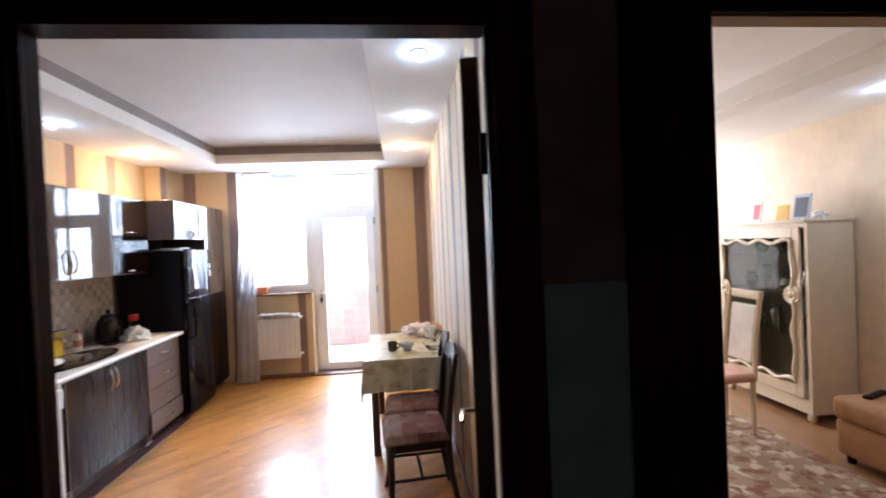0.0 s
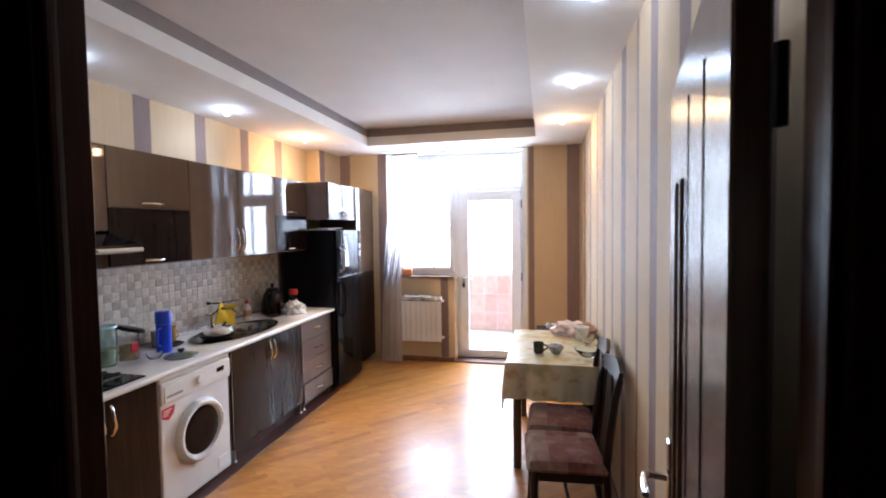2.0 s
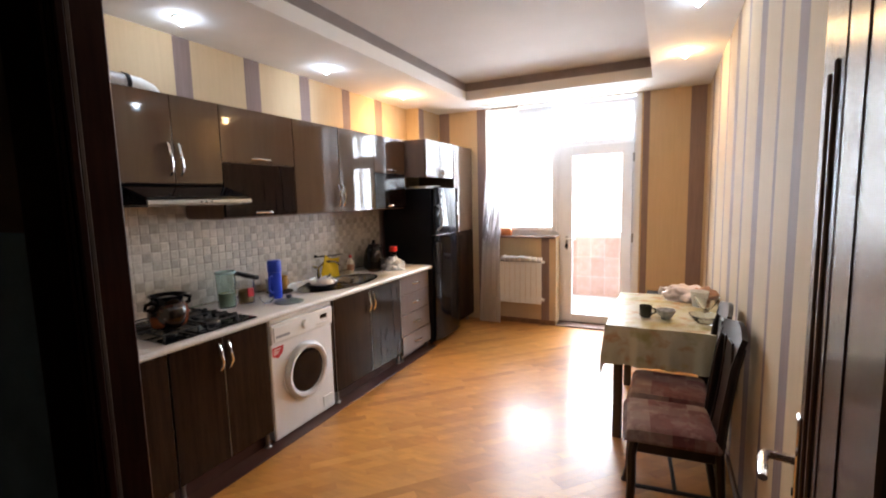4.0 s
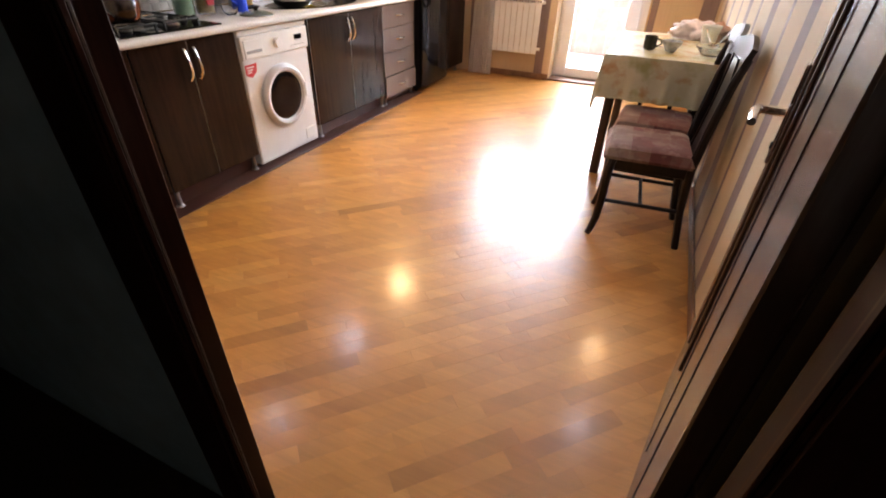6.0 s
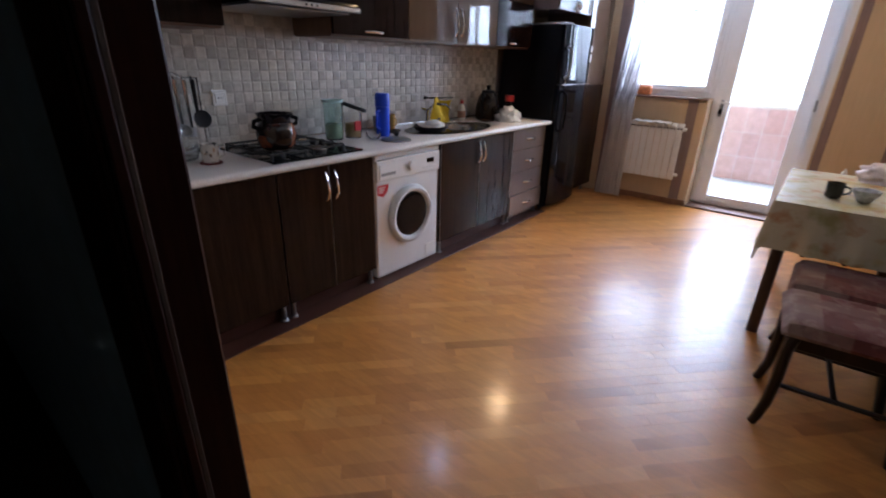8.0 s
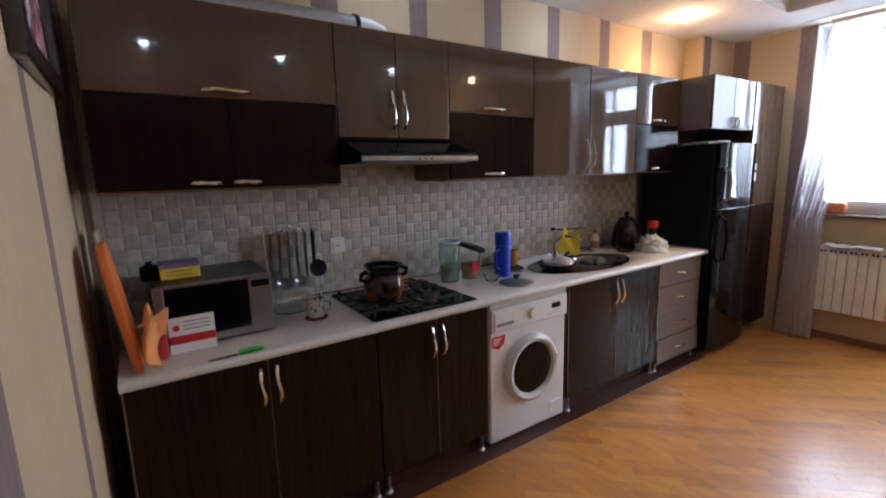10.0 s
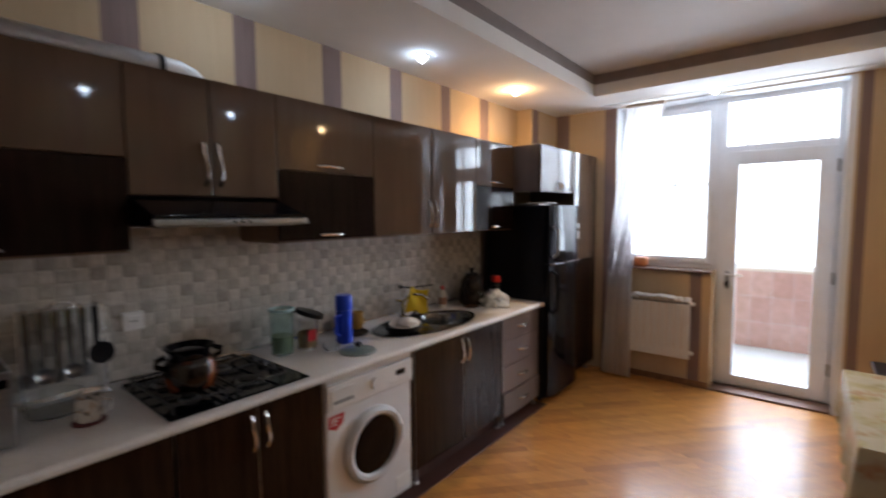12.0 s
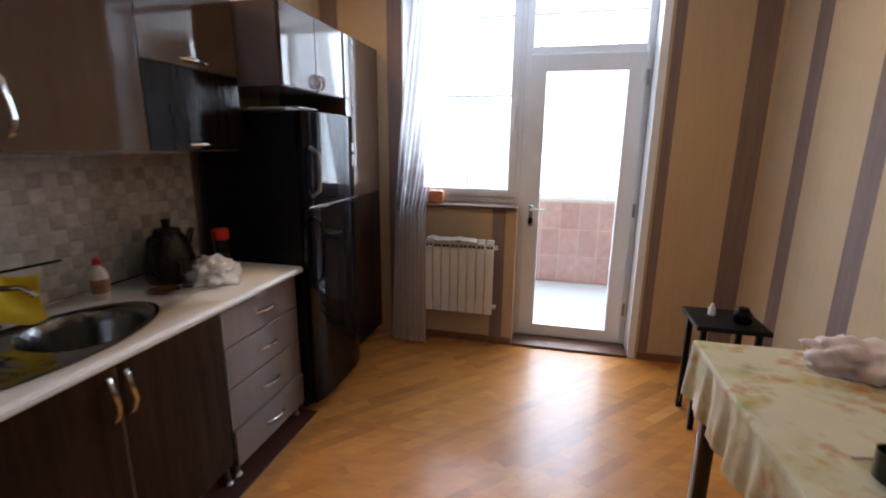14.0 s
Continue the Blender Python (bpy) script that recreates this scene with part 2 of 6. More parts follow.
def tube(points, r, n=8):
    """A round bar along a line of points; r may be a list."""
    bm = bmesh.new()
    pts = [Vector(p) for p in points]
    radii = r if isinstance(r, (list, tuple)) else [r] * len(pts)
    up, rings = Vector((0.31, 0.17, 0.93)), []
    for i, p in enumerate(pts):
        d = (pts[min(i + 1, len(pts) - 1)] - pts[max(i - 1, 0)]).normalized()
        s = d.cross(up)
        if s.length < 1e-3:
            s = d.cross(Vector((1, 0, 0)))
        s.normalize()
        t = s.cross(d)
        up = t
        rings.append([bm.verts.new(p + radii[i] * (math.cos(2 * math.pi * k / n) * s + math.sin(2 * math.pi * k / n) * t)) for k in range(n)])
    for a, b in zip(rings, rings[1:]):
        for k in range(n):
            bm.faces.new((a[k], a[(k + 1) % n], b[(k + 1) % n], b[k]))
    bm.faces.new(rings[0][::-1])
    bm.faces.new(rings[-1])
    bmesh.ops.recalc_face_normals(bm, faces=bm.faces[:])
    return bm


def sheet(fn, nu, nv, thick=0.0):
    """A surface from fn(u, v), u and v from 0 to 1; with thickness if asked."""
    bm = bmesh.new()
    vs = [[bm.verts.new(fn(i / nu, j / nv)) for j in range(nv + 1)] for i in range(nu + 1)]
    for i in range(nu):
        for j in range(nv):
            bm.faces.new((vs[i][j], vs[i + 1][j], vs[i + 1][j + 1], vs[i][j + 1]))
    bmesh.ops.recalc_face_normals(bm, faces=bm.faces[:])
    if thick:
        bmesh.ops.solidify(bm, geom=bm.faces[:], thickness=thick)
    return bm


def prism(outline, y0, y1, axis="y", b=0.0):
    """An outline in the plane across axis, drawn out from y0 to y1."""
    bm = bmesh.new()

    def put(p, d):
        return {"y": (p[0], d, p[1]), "x": (d, p[0], p[1]), "z": (p[0], p[1], d)}[axis]

    a = [bm.verts.new(put(p, y0)) for p in outline]
    c = [bm.verts.new(put(p, y1)) for p in outline]
    n = len(outline)
    bm.faces.new(a)
    bm.faces.new(c[::-1])
    for k in range(n):
        bm.faces.new((a[k], c[k], c[(k + 1) % n], a[(k + 1) % n]))
    bmesh.ops.recalc_face_normals(bm, faces=bm.faces[:])
    if b:
        bmesh.ops.bevel(bm, geom=bm.edges[:], offset=b, segments=2, affect="EDGES", profile=0.5)
    return bm


def moved(bm, m):
    bm.transform(m)
    return bm


def world_of(ob):
    m = ob.matrix_basis.copy()
    while ob.parent:
        ob = ob.parent
        m = ob.matrix_basis @ m
    return m


def finish(name, bm, mat, sharp=0.6):
    for f in bm.faces:
        f.smooth = True
    for e in bm.edges:
        turn, areas = e.calc_face_angle(0.0), sorted(f.calc_area() for f in e.link_faces)
        e.smooth = turn < sharp and not (turn > 0.12 and len(areas) == 2 and areas[1] > 12 * areas[0])
    me = bpy.data.meshes.new(name)
    bm.to_mesh(me)
    bm.free()
    me.materials.append(mat)
    return me


def part(name, bm, mat, parent, label=""):
    """One mesh under a thing or under a part; the shape is given in world places."""
    bm.transform(world_of(parent).inverted())
    ob = new(name, finish(name, bm, mat))
    ob.parent = parent
    return tagged(ob, label) if label else ob


def thing(name, at, label, category, group="", turn=0.0):
    ob = new(name)
    ob.empty_display_size = 0.05
    ob.matrix_basis = pose(*at, 0, 0, turn)
    return tagged(ob, label, category, group)


def solid(name, bm, mat, label, category, at=None, group=""):
    """A thing that is one mesh."""
    if at is None:
        c = [v.co for v in bm.verts]
        at = ((min(v.x for v in c) + max(v.x for v in c)) / 2, (min(v.y for v in c) + max(v.y for v in c)) / 2, min(v.z for v in c))
    bm.transform(Matrix.Translation(at).inverted())
    ob = new(name, finish(name, bm, mat))
    ob.location = at
    return tagged(ob, label, category, group)


def setting(name, bm, mat, label, category="", parent=None):
    ob = new(name, finish(name, bm, mat))
    if parent:
        ob.parent = parent
        return ob
    return tagged(ob, label, category or name.split("_")[0], "", "structure")


# ---- the rooms ----
XR, Y0, YW, ZS, ZC = 3.165, 0.468, 5.43, 2.605, 2.73   # right wall, door wall, window wall, soffit, upper ceiling
YH = 0.42                                            # hall face of the door wall
DX0, DX1, DZ = 2.15, 2.985, 2.02                      # kitchen doorway
LX0, LX1 = 3.43, 4.40                                # living room doorway
WX0, WX1, WZ0, WZ1 = 0.80, 2.55, 1.06, 2.598         # window opening
DOORX = 1.66                                         # the balcony door starts here

paper_left = wallpaper("striped_wallpaper_long", "y", 0.0, 6.0, [(0.36, 0.49), (0.91, 1.05), (1.46, 1.60), (2.02, 2.14), (2.57, 2.70), (3.13, 3.25), (3.68, 3.81), (4.24, 4.36), (4.9, 5.03)])
paper_right = wallpaper("striped_wallpaper_opposite", "y", 0.0, 6.0, [(0.92, 1.02), (1.45, 1.57), (1.83, 1.96), (2.18, 2.24), (2.52, 2.66), (2.96, 3.03), (3.33, 3.47), (3.80, 3.87), (4.33, 4.46), (4.92, 5.05)])
paper_window = wallpaper("striped_wallpaper_window", "x", -0.2, 4.0, [(0.16, 0.31), (0.68, 0.80), (1.48, 1.58), (2.552, 2.62), (2.99, 3.13)])
paper_door = wallpaper("striped_wallpaper_door", "x", -0.2, 4.0, [(0.25, 0.33), (0.86, 0.93), (1.5, 1.6), (2.05, 2.1)])

wall_left = setting("wall_left", box(-0.2, Y0, 0, 0, YW, 3.0), paper_left, "cream wallpaper with mauve stripes behind the kitchen units", "wall")
wall_right = setting("wall_right", box(XR, Y0, 0, XR + 0.14, YW, 3.0), paper_right, "cream and mauve striped wallpaper beside the table", "wall")
win_wall = join(box(-0.2, YW, 0, WX0, YW + 0.3, 3.0), box(WX1, YW, 0, XR + 0.14, YW + 0.3, 3.0), box(WX0, YW, WZ1, WX1, YW + 0.3, 3.0), box(WX0, YW, 0, DOORX, YW + 0.3, WZ0))
wall_window = setting("wall_window", win_wall, paper_window, "striped wallpaper wall with window and balcony door", "wall")
col = box(0.0, 4.9, 0, 0.16, YW, ZS)
setting("wall_column", col, paper_left, "striped wallpapered column in the corner", "wall")
dw = join(box(-0.2, YH + 0.004, 0, DX0, Y0, 3.0), box(DX1, YH + 0.004, 0, LX0, Y0, 3.0), box(DX0, YH + 0.004, DZ, DX1, Y0, 3.0), box(LX0, YH + 0.004, DZ + 0.02, LX1, Y0, 3.0), box(LX1, YH + 0.004, 0, 6.7, Y0, 3.0))
wall_door = setting("wall_door", dw, paper_door, "striped wallpaper wall with the kitchen doorway", "wall")
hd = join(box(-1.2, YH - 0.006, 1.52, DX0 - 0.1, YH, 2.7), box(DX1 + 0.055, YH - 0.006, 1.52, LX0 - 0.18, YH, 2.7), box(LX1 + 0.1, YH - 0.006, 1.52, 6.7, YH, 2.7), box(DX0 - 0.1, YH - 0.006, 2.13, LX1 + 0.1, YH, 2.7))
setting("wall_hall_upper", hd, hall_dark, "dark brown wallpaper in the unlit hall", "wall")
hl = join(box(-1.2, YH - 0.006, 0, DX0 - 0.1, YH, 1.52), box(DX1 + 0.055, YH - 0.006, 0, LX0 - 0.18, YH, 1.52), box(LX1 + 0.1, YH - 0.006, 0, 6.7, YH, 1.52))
setting("wall_hall_lower", hl, hall_teal, "teal grey lower wallpaper in the hall, lightened in colour for faint spill light", "wall")
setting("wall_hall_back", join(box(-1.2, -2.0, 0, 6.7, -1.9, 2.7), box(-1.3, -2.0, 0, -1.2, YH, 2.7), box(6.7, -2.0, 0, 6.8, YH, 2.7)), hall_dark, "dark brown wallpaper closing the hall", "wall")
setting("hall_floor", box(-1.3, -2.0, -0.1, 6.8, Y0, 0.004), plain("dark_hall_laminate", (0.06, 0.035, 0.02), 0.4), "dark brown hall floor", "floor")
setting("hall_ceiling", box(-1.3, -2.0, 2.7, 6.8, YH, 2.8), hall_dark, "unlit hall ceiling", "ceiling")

# ceiling of the kitchen: a lowered border with downlights round a raised field
TX0, TX1, TY0, TY1 = 0.79, 2.66, 1.05, 4.86
border = join(box(0, Y0, ZS, TX0, YW, ZS + 0.1), box(TX1, Y0, ZS, XR, YW, ZS + 0.1), box(TX0, Y0, ZS, TX1, TY0, ZS + 0.1), box(TX0, TY1, ZS, TX1, YW, ZS + 0.1))
setting("ceiling_border", border, white_paint, "white lowered plasterboard ceiling border", "ceiling")
setting("ceiling", box(0, Y0, ZC + 0.06, XR, YW, ZC + 0.16), dimmed_ceiling, "raised ceiling field, its dimness put into a greyer colour", "ceiling")
edge = join(box(TX0 - 0.05, TY0 - 0.05, ZS + 0.1, TX0, TY1 + 0.05, ZC + 0.06), box(TX1, TY0 - 0.05, ZS + 0.1, TX1 + 0.05, TY1 + 0.05, ZC + 0.06), box(TX0, TY0 - 0.05, ZS + 0.1, TX1, TY0, ZC + 0.06), box(TX0, TY1, ZS + 0.1, TX1, TY1 + 0.05, ZC + 0.06))
setting("ceiling_trim", edge, mauve_edge, "mauve band round the raised ceiling field", "trim")

# living room seen across the hall
LXW, LYW = 6.5, 5.45
setting("wall_living_east", box(LXW, Y0, 0, LXW + 0.2, LYW, 3.0), living_paper, "beige patterned wallpaper in the living room", "wall")
setting("wall_living_window", join(box(XR + 0.14, LYW, 0, 4.0, LYW + 0.3, 3.0), box(6.0, LYW, 0, LXW + 0.2, LYW + 0.3, 3.0), box(4.0, LYW, 2.5, 6.0, LYW + 0.3, 3.0), box(4.0, LYW, 0, 6.0, LYW + 0.3, 0.8)), living_paper, "beige wall with the living room window", "wall")
setting("living_ceiling", box(XR + 0.14, Y0, 2.76, LXW, LYW, 2.9), white_paint, "white living room ceiling", "ceiling")
cove = join(box(LXW - 0.95, Y0, 2.53, LXW, LYW, 2.62, 0.004), box(LXW - 1.0, Y0, 2.62, LXW, LYW, 2.76), box(XR + 0.14, LYW - 0.5, 2.53, LXW - 1.0, LYW, 2.76))
setting("living_ceiling_border", cove, white_paint, "white lowered living room ceiling border", "ceiling")
setting("living_floor", box(XR + 0.14, Y0, -0.1, LXW, LYW, 0.004), plain("brown_laminate", (0.28, 0.15, 0.07), 0.35, vary=0.2), "brown living room floor", "floor")

# kitchen subfloor, under the parquet
setting("floor", box(-0.2, YH, -0.1, XR + 0.14, YW, -0.012), plain("dark_joint", (0.07, 0.035, 0.015), 0.7), "golden oak diagonal parquet floor, varnished", "floor")

# balcony behind the window
pink_tile = plain("pink_tile", (0.62, 0.36, 0.32), 0.3, vary=0.1, scale=6)
balcony_tile = plain("pale_blue_floor_tile", (0.55, 0.6, 0.63), 0.3, vary=0.06)
BY0, BY1 = YW + 0.3, 7.25
setting("balcony_floor", box(-0.6, BY0, -0.12, 4.0, BY1 + 0.2, -0.002), balcony_tile, "pale tiled balcony floor", "floor")
setting("balcony_parapet", box(-0.6, BY1, 0, 4.0, BY1 + 0.18, 0.92), plaster, "low balcony wall", "wall")
setting("balcony_side", join(box(-0.75, BY0, 0, -0.6, BY1 + 0.18, 2.8), box(4.0, BY0, 0, 4.15, BY1 + 0.18, 2.8)), plaster, "balcony side walls", "wall")
setting("balcony_ceiling", box(-0.75, BY0, 2.8, 4.15, BY1 + 0.18, 2.95), white_paint, "white balcony ceiling", "ceiling")
setting("ground", box(-400, 12, -9.2, 400, 800, -9), plain("distant_ground", (0.3, 0.3, 0.27), 0.9, scale=0.05), "pale ground far below the balcony", "ground")

# ---- door, window ----
frame_door = thing("door_1", (2.57, Y0, 0), "open dark lacquered kitchen door with slim glass", "door")
tagged(frame_door, kind="structure")
CP = 0.018
for nm, x0, x1 in (("casing", DX0 - 0.105, DX0 - 0.001), ("casing", DX1 + 0.001, DX1 + 0.084)):
    part(nm, box(x0, YH - CP, 0, x1, YH - 0.007, DZ + 0.10, 0.006, 2), door_wood, frame_door)
part("casing", box(DX0 - 0.001, YH - CP, DZ + 0.001, DX1 + 0.001, YH - 0.007, DZ + 0.10, 0.006, 2), door_wood, frame_door)
for x0, x1, s in ((DX0 - 0.05, DX0 + 0.004, 1), (DX1 - 0.004, DX1 + 0.05, -1)):
    jb = box(x0, YH - 0.012, 0.0, x1, Y0 + 0.002, DZ + 0.02, 0.003)
    part("jamb", jb, door_wood, frame_door)
    sx = x1 if s > 0 else x0 - 0.006
    part("stop", box(sx, YH - 0.008, 0, sx + 0.006, Y0 - 0.045, DZ, 0.002), door_wood, frame_door)
    sx = x1 if s > 0 else x0 - 0.004
    part("gasket", box(sx, Y0 - 0.045, 0, sx + 0.004, Y0 - 0.039, DZ, 0.001), plain("brown_rubber", (0.09, 0.06, 0.045), 0.7, spec=0.1), frame_door)
part("head", box(DX0 + 0.004, YH - 0.012, DZ - 0.004, DX1 - 0.004, Y0 + 0.002, DZ + 0.03, 0.003), door_wood, frame_door)
for x0, x1 in ((DX0 - 0.08, DX0 - 0.052), (DX1 + 0.052, DX1 + 0.08)):
    part("inner_casing", box(x0, Y0 + 0.001, 0, x1 + 0.02, Y0 + 0.008, DZ + 0.08, 0.004), door_wood, frame_door)
part("inner_casing", box(DX0 - 0.06, Y0 + 0.001, DZ + 0.032, DX1 + 0.06, Y0 + 0.008, DZ + 0.08, 0.004), door_wood, frame_door)

# the leaf, hinged at the far jamb and folded back to the striped wall
LEAF = pose(DX1 - 0.04, Y0 + 0.072, 0, 0, 0, 80)


def leaf_bm(x0, y0, z0, x1, y1, z1, b=0.003):
    return moved(box(x0, y0, z0, x1, y1, z1, b), LEAF)


leaf = part("leaf", leaf_bm(0, -0.04, 0.008, 0.832, 0, 2.01, 0.004), leaf_wood, frame_door, "glossy brown door leaf standing open")
for a, c in ((0.20, 0.205), (0.40, 0.405)):
    part("groove_trim", leaf_bm(a, -0.0005, 0.15, c, 0.002, 1.9, 0.0008), door_wood, leaf)
part("glass_panel", leaf_bm(0.505, -0.001, 0.40, 0.60, 0.003, 1.73, 0.001), dark_glass, leaf, "tall slim dark glass panel")
for a, c, z0, z1 in ((0.485, 0.505, 0.38, 1.75), (0.60, 0.62, 0.38, 1.75)):
    part("glass_bead", leaf_bm(a, -0.001, z0, c, 0.007, z1, 0.003), leaf_wood, leaf)
lev = part("lever_plate", leaf_bm(0.755, 0.0, 0.84, 0.79, 0.008, 1.06, 0.003), chrome, leaf)
part("lever", moved(tube([(0.772, 0.005, 0.955), (0.772, 0.05, 0.955), (0.765, 0.062, 0.955), (0.74, 0.066, 0.955), (0.67, 0.064, 0.95)], [0.011, 0.01, 0.011, 0.011, 0.009], 10), LEAF), chrome, lev, "chrome lever handle")
part("keyhole", moved(lathe([(0, 0), (0.009, 0), (0.009, 0.003), (0, 0.003)], 12), LEAF @ pose(0.772, 0.008, 0.88, -90)), black_satin, lev)
for z in (0.25, 1.75):
    part("hinge", moved(lathe([(0, 0), (0.008, 0.002), (0.008, 0.088), (0, 0.09)], 10), LEAF @ pose(-0.014, -0.042, z)), black_satin, leaf)

door_two = thing("door_2", (LX0, YH, 0), "dark lacquered frame of the open living room doorway", "door")
tagged(door_two, kind="structure")
part("casing", box(LX0 - 0.193, YH - CP, 0, LX0 - 0.001, YH - 0.007, DZ + 0.12, 0.006, 2), door_wood, door_two)
part("casing", box(LX1 + 0.001, YH - CP, 0, LX1 + 0.1, YH - 0.007, DZ + 0.12, 0.006, 2), door_wood, door_two)
part("casing", box(LX0 - 0.001, YH - CP, DZ + 0.02, LX1 + 0.001, YH - 0.007, DZ + 0.12, 0.006, 2), door_wood, door_two)
part("jamb", box(LX0 - 0.03, YH - 0.01, 0, LX0 + 0.004, Y0 + 0.01, DZ + 0.02, 0.003), door_wood, door_two)
part("jamb", box(LX1 - 0.004, YH - 0.01, 0, LX1 + 0.03, Y0 + 0.01, DZ + 0.02, 0.003), door_wood, door_two)

# window and balcony door, white plastic
win = thing("window_1", (1.25, 5.69, WZ0), "white plastic window beside the balcony door", "window")
tagged(win, kind="structure")
FY0, FY1 = 5.63, 5.70


def frame_of(name, parent, x0, x1, z0, z1, w, y0, y1, mat, bottom=None):
    f = []
    f.append(part(name, box(x0, y0, z0, x0 + w, y1, z1, 0.006, 2), mat, parent))
    f.append(part(name, box(x1 - w, y0, z0, x1, y1, z1, 0.006, 2), mat, parent))
    f.append(part(name, box(x0 + w - 0.001, y0 + 0.001, z1 - w, x1 - w + 0.001, y1 - 0.001, z1, 0.006, 2), mat, parent))
    f.append(part(name, box(x0 + w - 0.001, y0 + 0.001, z0, x1 - w + 0.001, y1 - 0.001, z0 + (bottom or w), 0.006, 2), mat, parent))
    return f


frame_of("window_frame", win, WX0, DOORX, WZ0 + 0.005, WZ1, 0.055, FY0, FY1, pvc)
frame_of("sash", win, WX0 + 0.045, DOORX - 0.035, WZ0 + 0.05, WZ1 - 0.045, 0.06, FY0 - 0.018, FY1 - 0.02, pvc)
part("glazing_bar", box(WX0 + 0.1, FY0 - 0.006, 1.838, DOORX - 0.09, FY0 + 0.03, 1.853, 0.004), pvc, win)
pane = part("pane", box(WX0 + 0.1, 5.655, WZ0 + 0.1, DOORX - 0.09, 5.663, WZ1 - 0.1), glass, win)
pane.visible_shadow = False
part("window_handle", join(box(DOORX - 0.072, FY0 - 0.028, 1.70, DOORX - 0.045, FY0 - 0.017, 1.77, 0.004), box(DOORX - 0.068, FY0 - 0.05, 1.62, DOORX - 0.05, FY0 - 0.028, 1.74, 0.005)), white_plastic, win)
sill_wood = wood("brown_sill", (0.1, 0.05, 0.035), (0.2, 0.11, 0.08), 0.4, "x", 18, 0.2)
part("window_sill", box(WX0 - 0.02, YW - 0.035, WZ0 - 0.012, DOORX - 0.005, FY0, WZ0 + 0.006, 0.004), sill_wood, win, "thin brown window sill")

part("reveal_lining", box(WX0 + 0.001, YW + 0.003, WZ1 - 0.008, WX1 - 0.001, FY0 - 0.001, WZ1 - 0.001, 0.001), pvc, win)

bal = thing("door_3", (2.1, 5.69, 0), "white plastic glazed balcony door, closed", "door")
tagged(bal, kind="structure")
part("threshold", box(DOORX + 0.004, YW + 0.012, 0.001, 2.496, FY0 - 0.001, 0.016, 0.003), pvc, bal)
frame_of("door_frame", bal, DOORX, 2.50, 0.004, WZ1, 0.05, FY0, FY1, pvc, 0.03)
part("transom_bar", box(DOORX + 0.05, FY0 + 0.001, 2.10, 2.45, FY1 - 0.001, 2.17, 0.006, 2), pvc, bal)
frame_of("door_leaf", bal, DOORX + 0.035, 2.465, 0.03, 2.115, 0.115, FY0 - 0.02, FY1 - 0.02, pvc, 0.09)
for z0, z1, x0, x1 in ((0.1, 2.02, 1.80, 2.36), (2.16, 2.57, 1.70, 2.46)):
    pane = part("pane", box(x0, 5.655, z0, x1, 5.663, z1), glass, bal)
    pane.visible_shadow = False
hp = part("handle_plate", box(DOORX + 0.075, FY0 - 0.03, 0.90, DOORX + 0.105, FY0 - 0.02, 1.06, 0.004), steel, bal)
part("door_handle", tube([(DOORX + 0.09, FY0 - 0.03, 1.03), (DOORX + 0.09, FY0 - 0.06, 1.03), (DOORX + 0.10, FY0 - 0.065, 1.03), (DOORX + 0.2, FY0 - 0.062, 1.03)], 0.009, 8), white_plastic, hp)
part("door_handle", lathe([(0, 0), (0.017, 0), (0.02, 0.02), (0.014, 0.045), (0, 0.05)], 12, (DOORX + 0.09, FY0 - 0.045, 0.925)), black_satin, hp)
for z in (0.25, 1.0, 1.9):
    part("hinge", box(2.462, FY0 - 0.03, z, 2.48, FY0 - 0.012, z + 0.1, 0.004), steel, bal)
part("threshold", box(DOORX, YW - 0.01, -0.004, 2.5, FY0 - 0.001, 0.018, 0.004), sill_wood, bal, "brown wooden threshold")
setting("window_reveal", join(box(WX1 - 0.05, YW + 0.003, 0.0, WX1 - 0.002, FY1, WZ1), box(WX0 + 0.002, YW + 0.003, WZ0 + 0.01, WX0 + 0.012, FY0, WZ1)), pvc, "white window reveal", "trim")

# balcony glazing
bw = thing("balcony_window", (1.7, BY1 + 0.06, 0.92), "white framed balcony glazing, daylight behind", "window")
part("rail", box(-0.6, BY1 + 0.03, 0.921, 4.0, BY1 + 0.1, 0.98, 0.005), pvc, bw)
part("rail", box(-0.6, BY1 + 0.03, 2.73, 4.0, BY1 + 0.1, 2.799, 0.005), pvc, bw)
for k in range(7):
    x = -0.6 + k * 0.757
    part("mullion", box(x, BY1 + 0.035, 0.98, x + 0.055, BY1 + 0.095, 2.73, 0.005), pvc, bw)

# ---- fitted kitchen ----


def wavy_handle(parent, at, length, axis="z", out=Vector((1, 0, 0))):
    """A chrome bow handle with a double curve."""
    pts, rad = [], []
    n = 14
    side = Vector((0, 1, 0)) if axis == "z" else Vector((0, 0, 1))
    along = Vector((0, 0, 1)) if axis == "z" else Vector((0, 1, 0))
    for k in range(n + 1):
        s = k / n
        pts.append(Vector(at) + along * (s - 0.5) * length + side * (0.005 if axis == "z" else 0.0015) * math.sin(2 * math.pi * s) + out * (0.004 + 0.024 * math.sin(math.pi * min(1, max(0, s * 1.0))) ** 0.6))
        rad.append(0.0046 + 0.0028 * abs(math.cos(math.pi * s)) + 0.002 * math.sin(math.pi * s))
    return part("handle", tube(pts, rad, 8), chrome, parent, "wavy chrome handle")


def front(name, parent, x, y0, y1, z0, z1, mat, thick=0.019, label=""):
    return part(name, box(x - thick, y0 + 0.002, z0 + 0.002, x, y1 - 0.002, z1 - 0.002, 0.0025, 2), mat, parent, label)


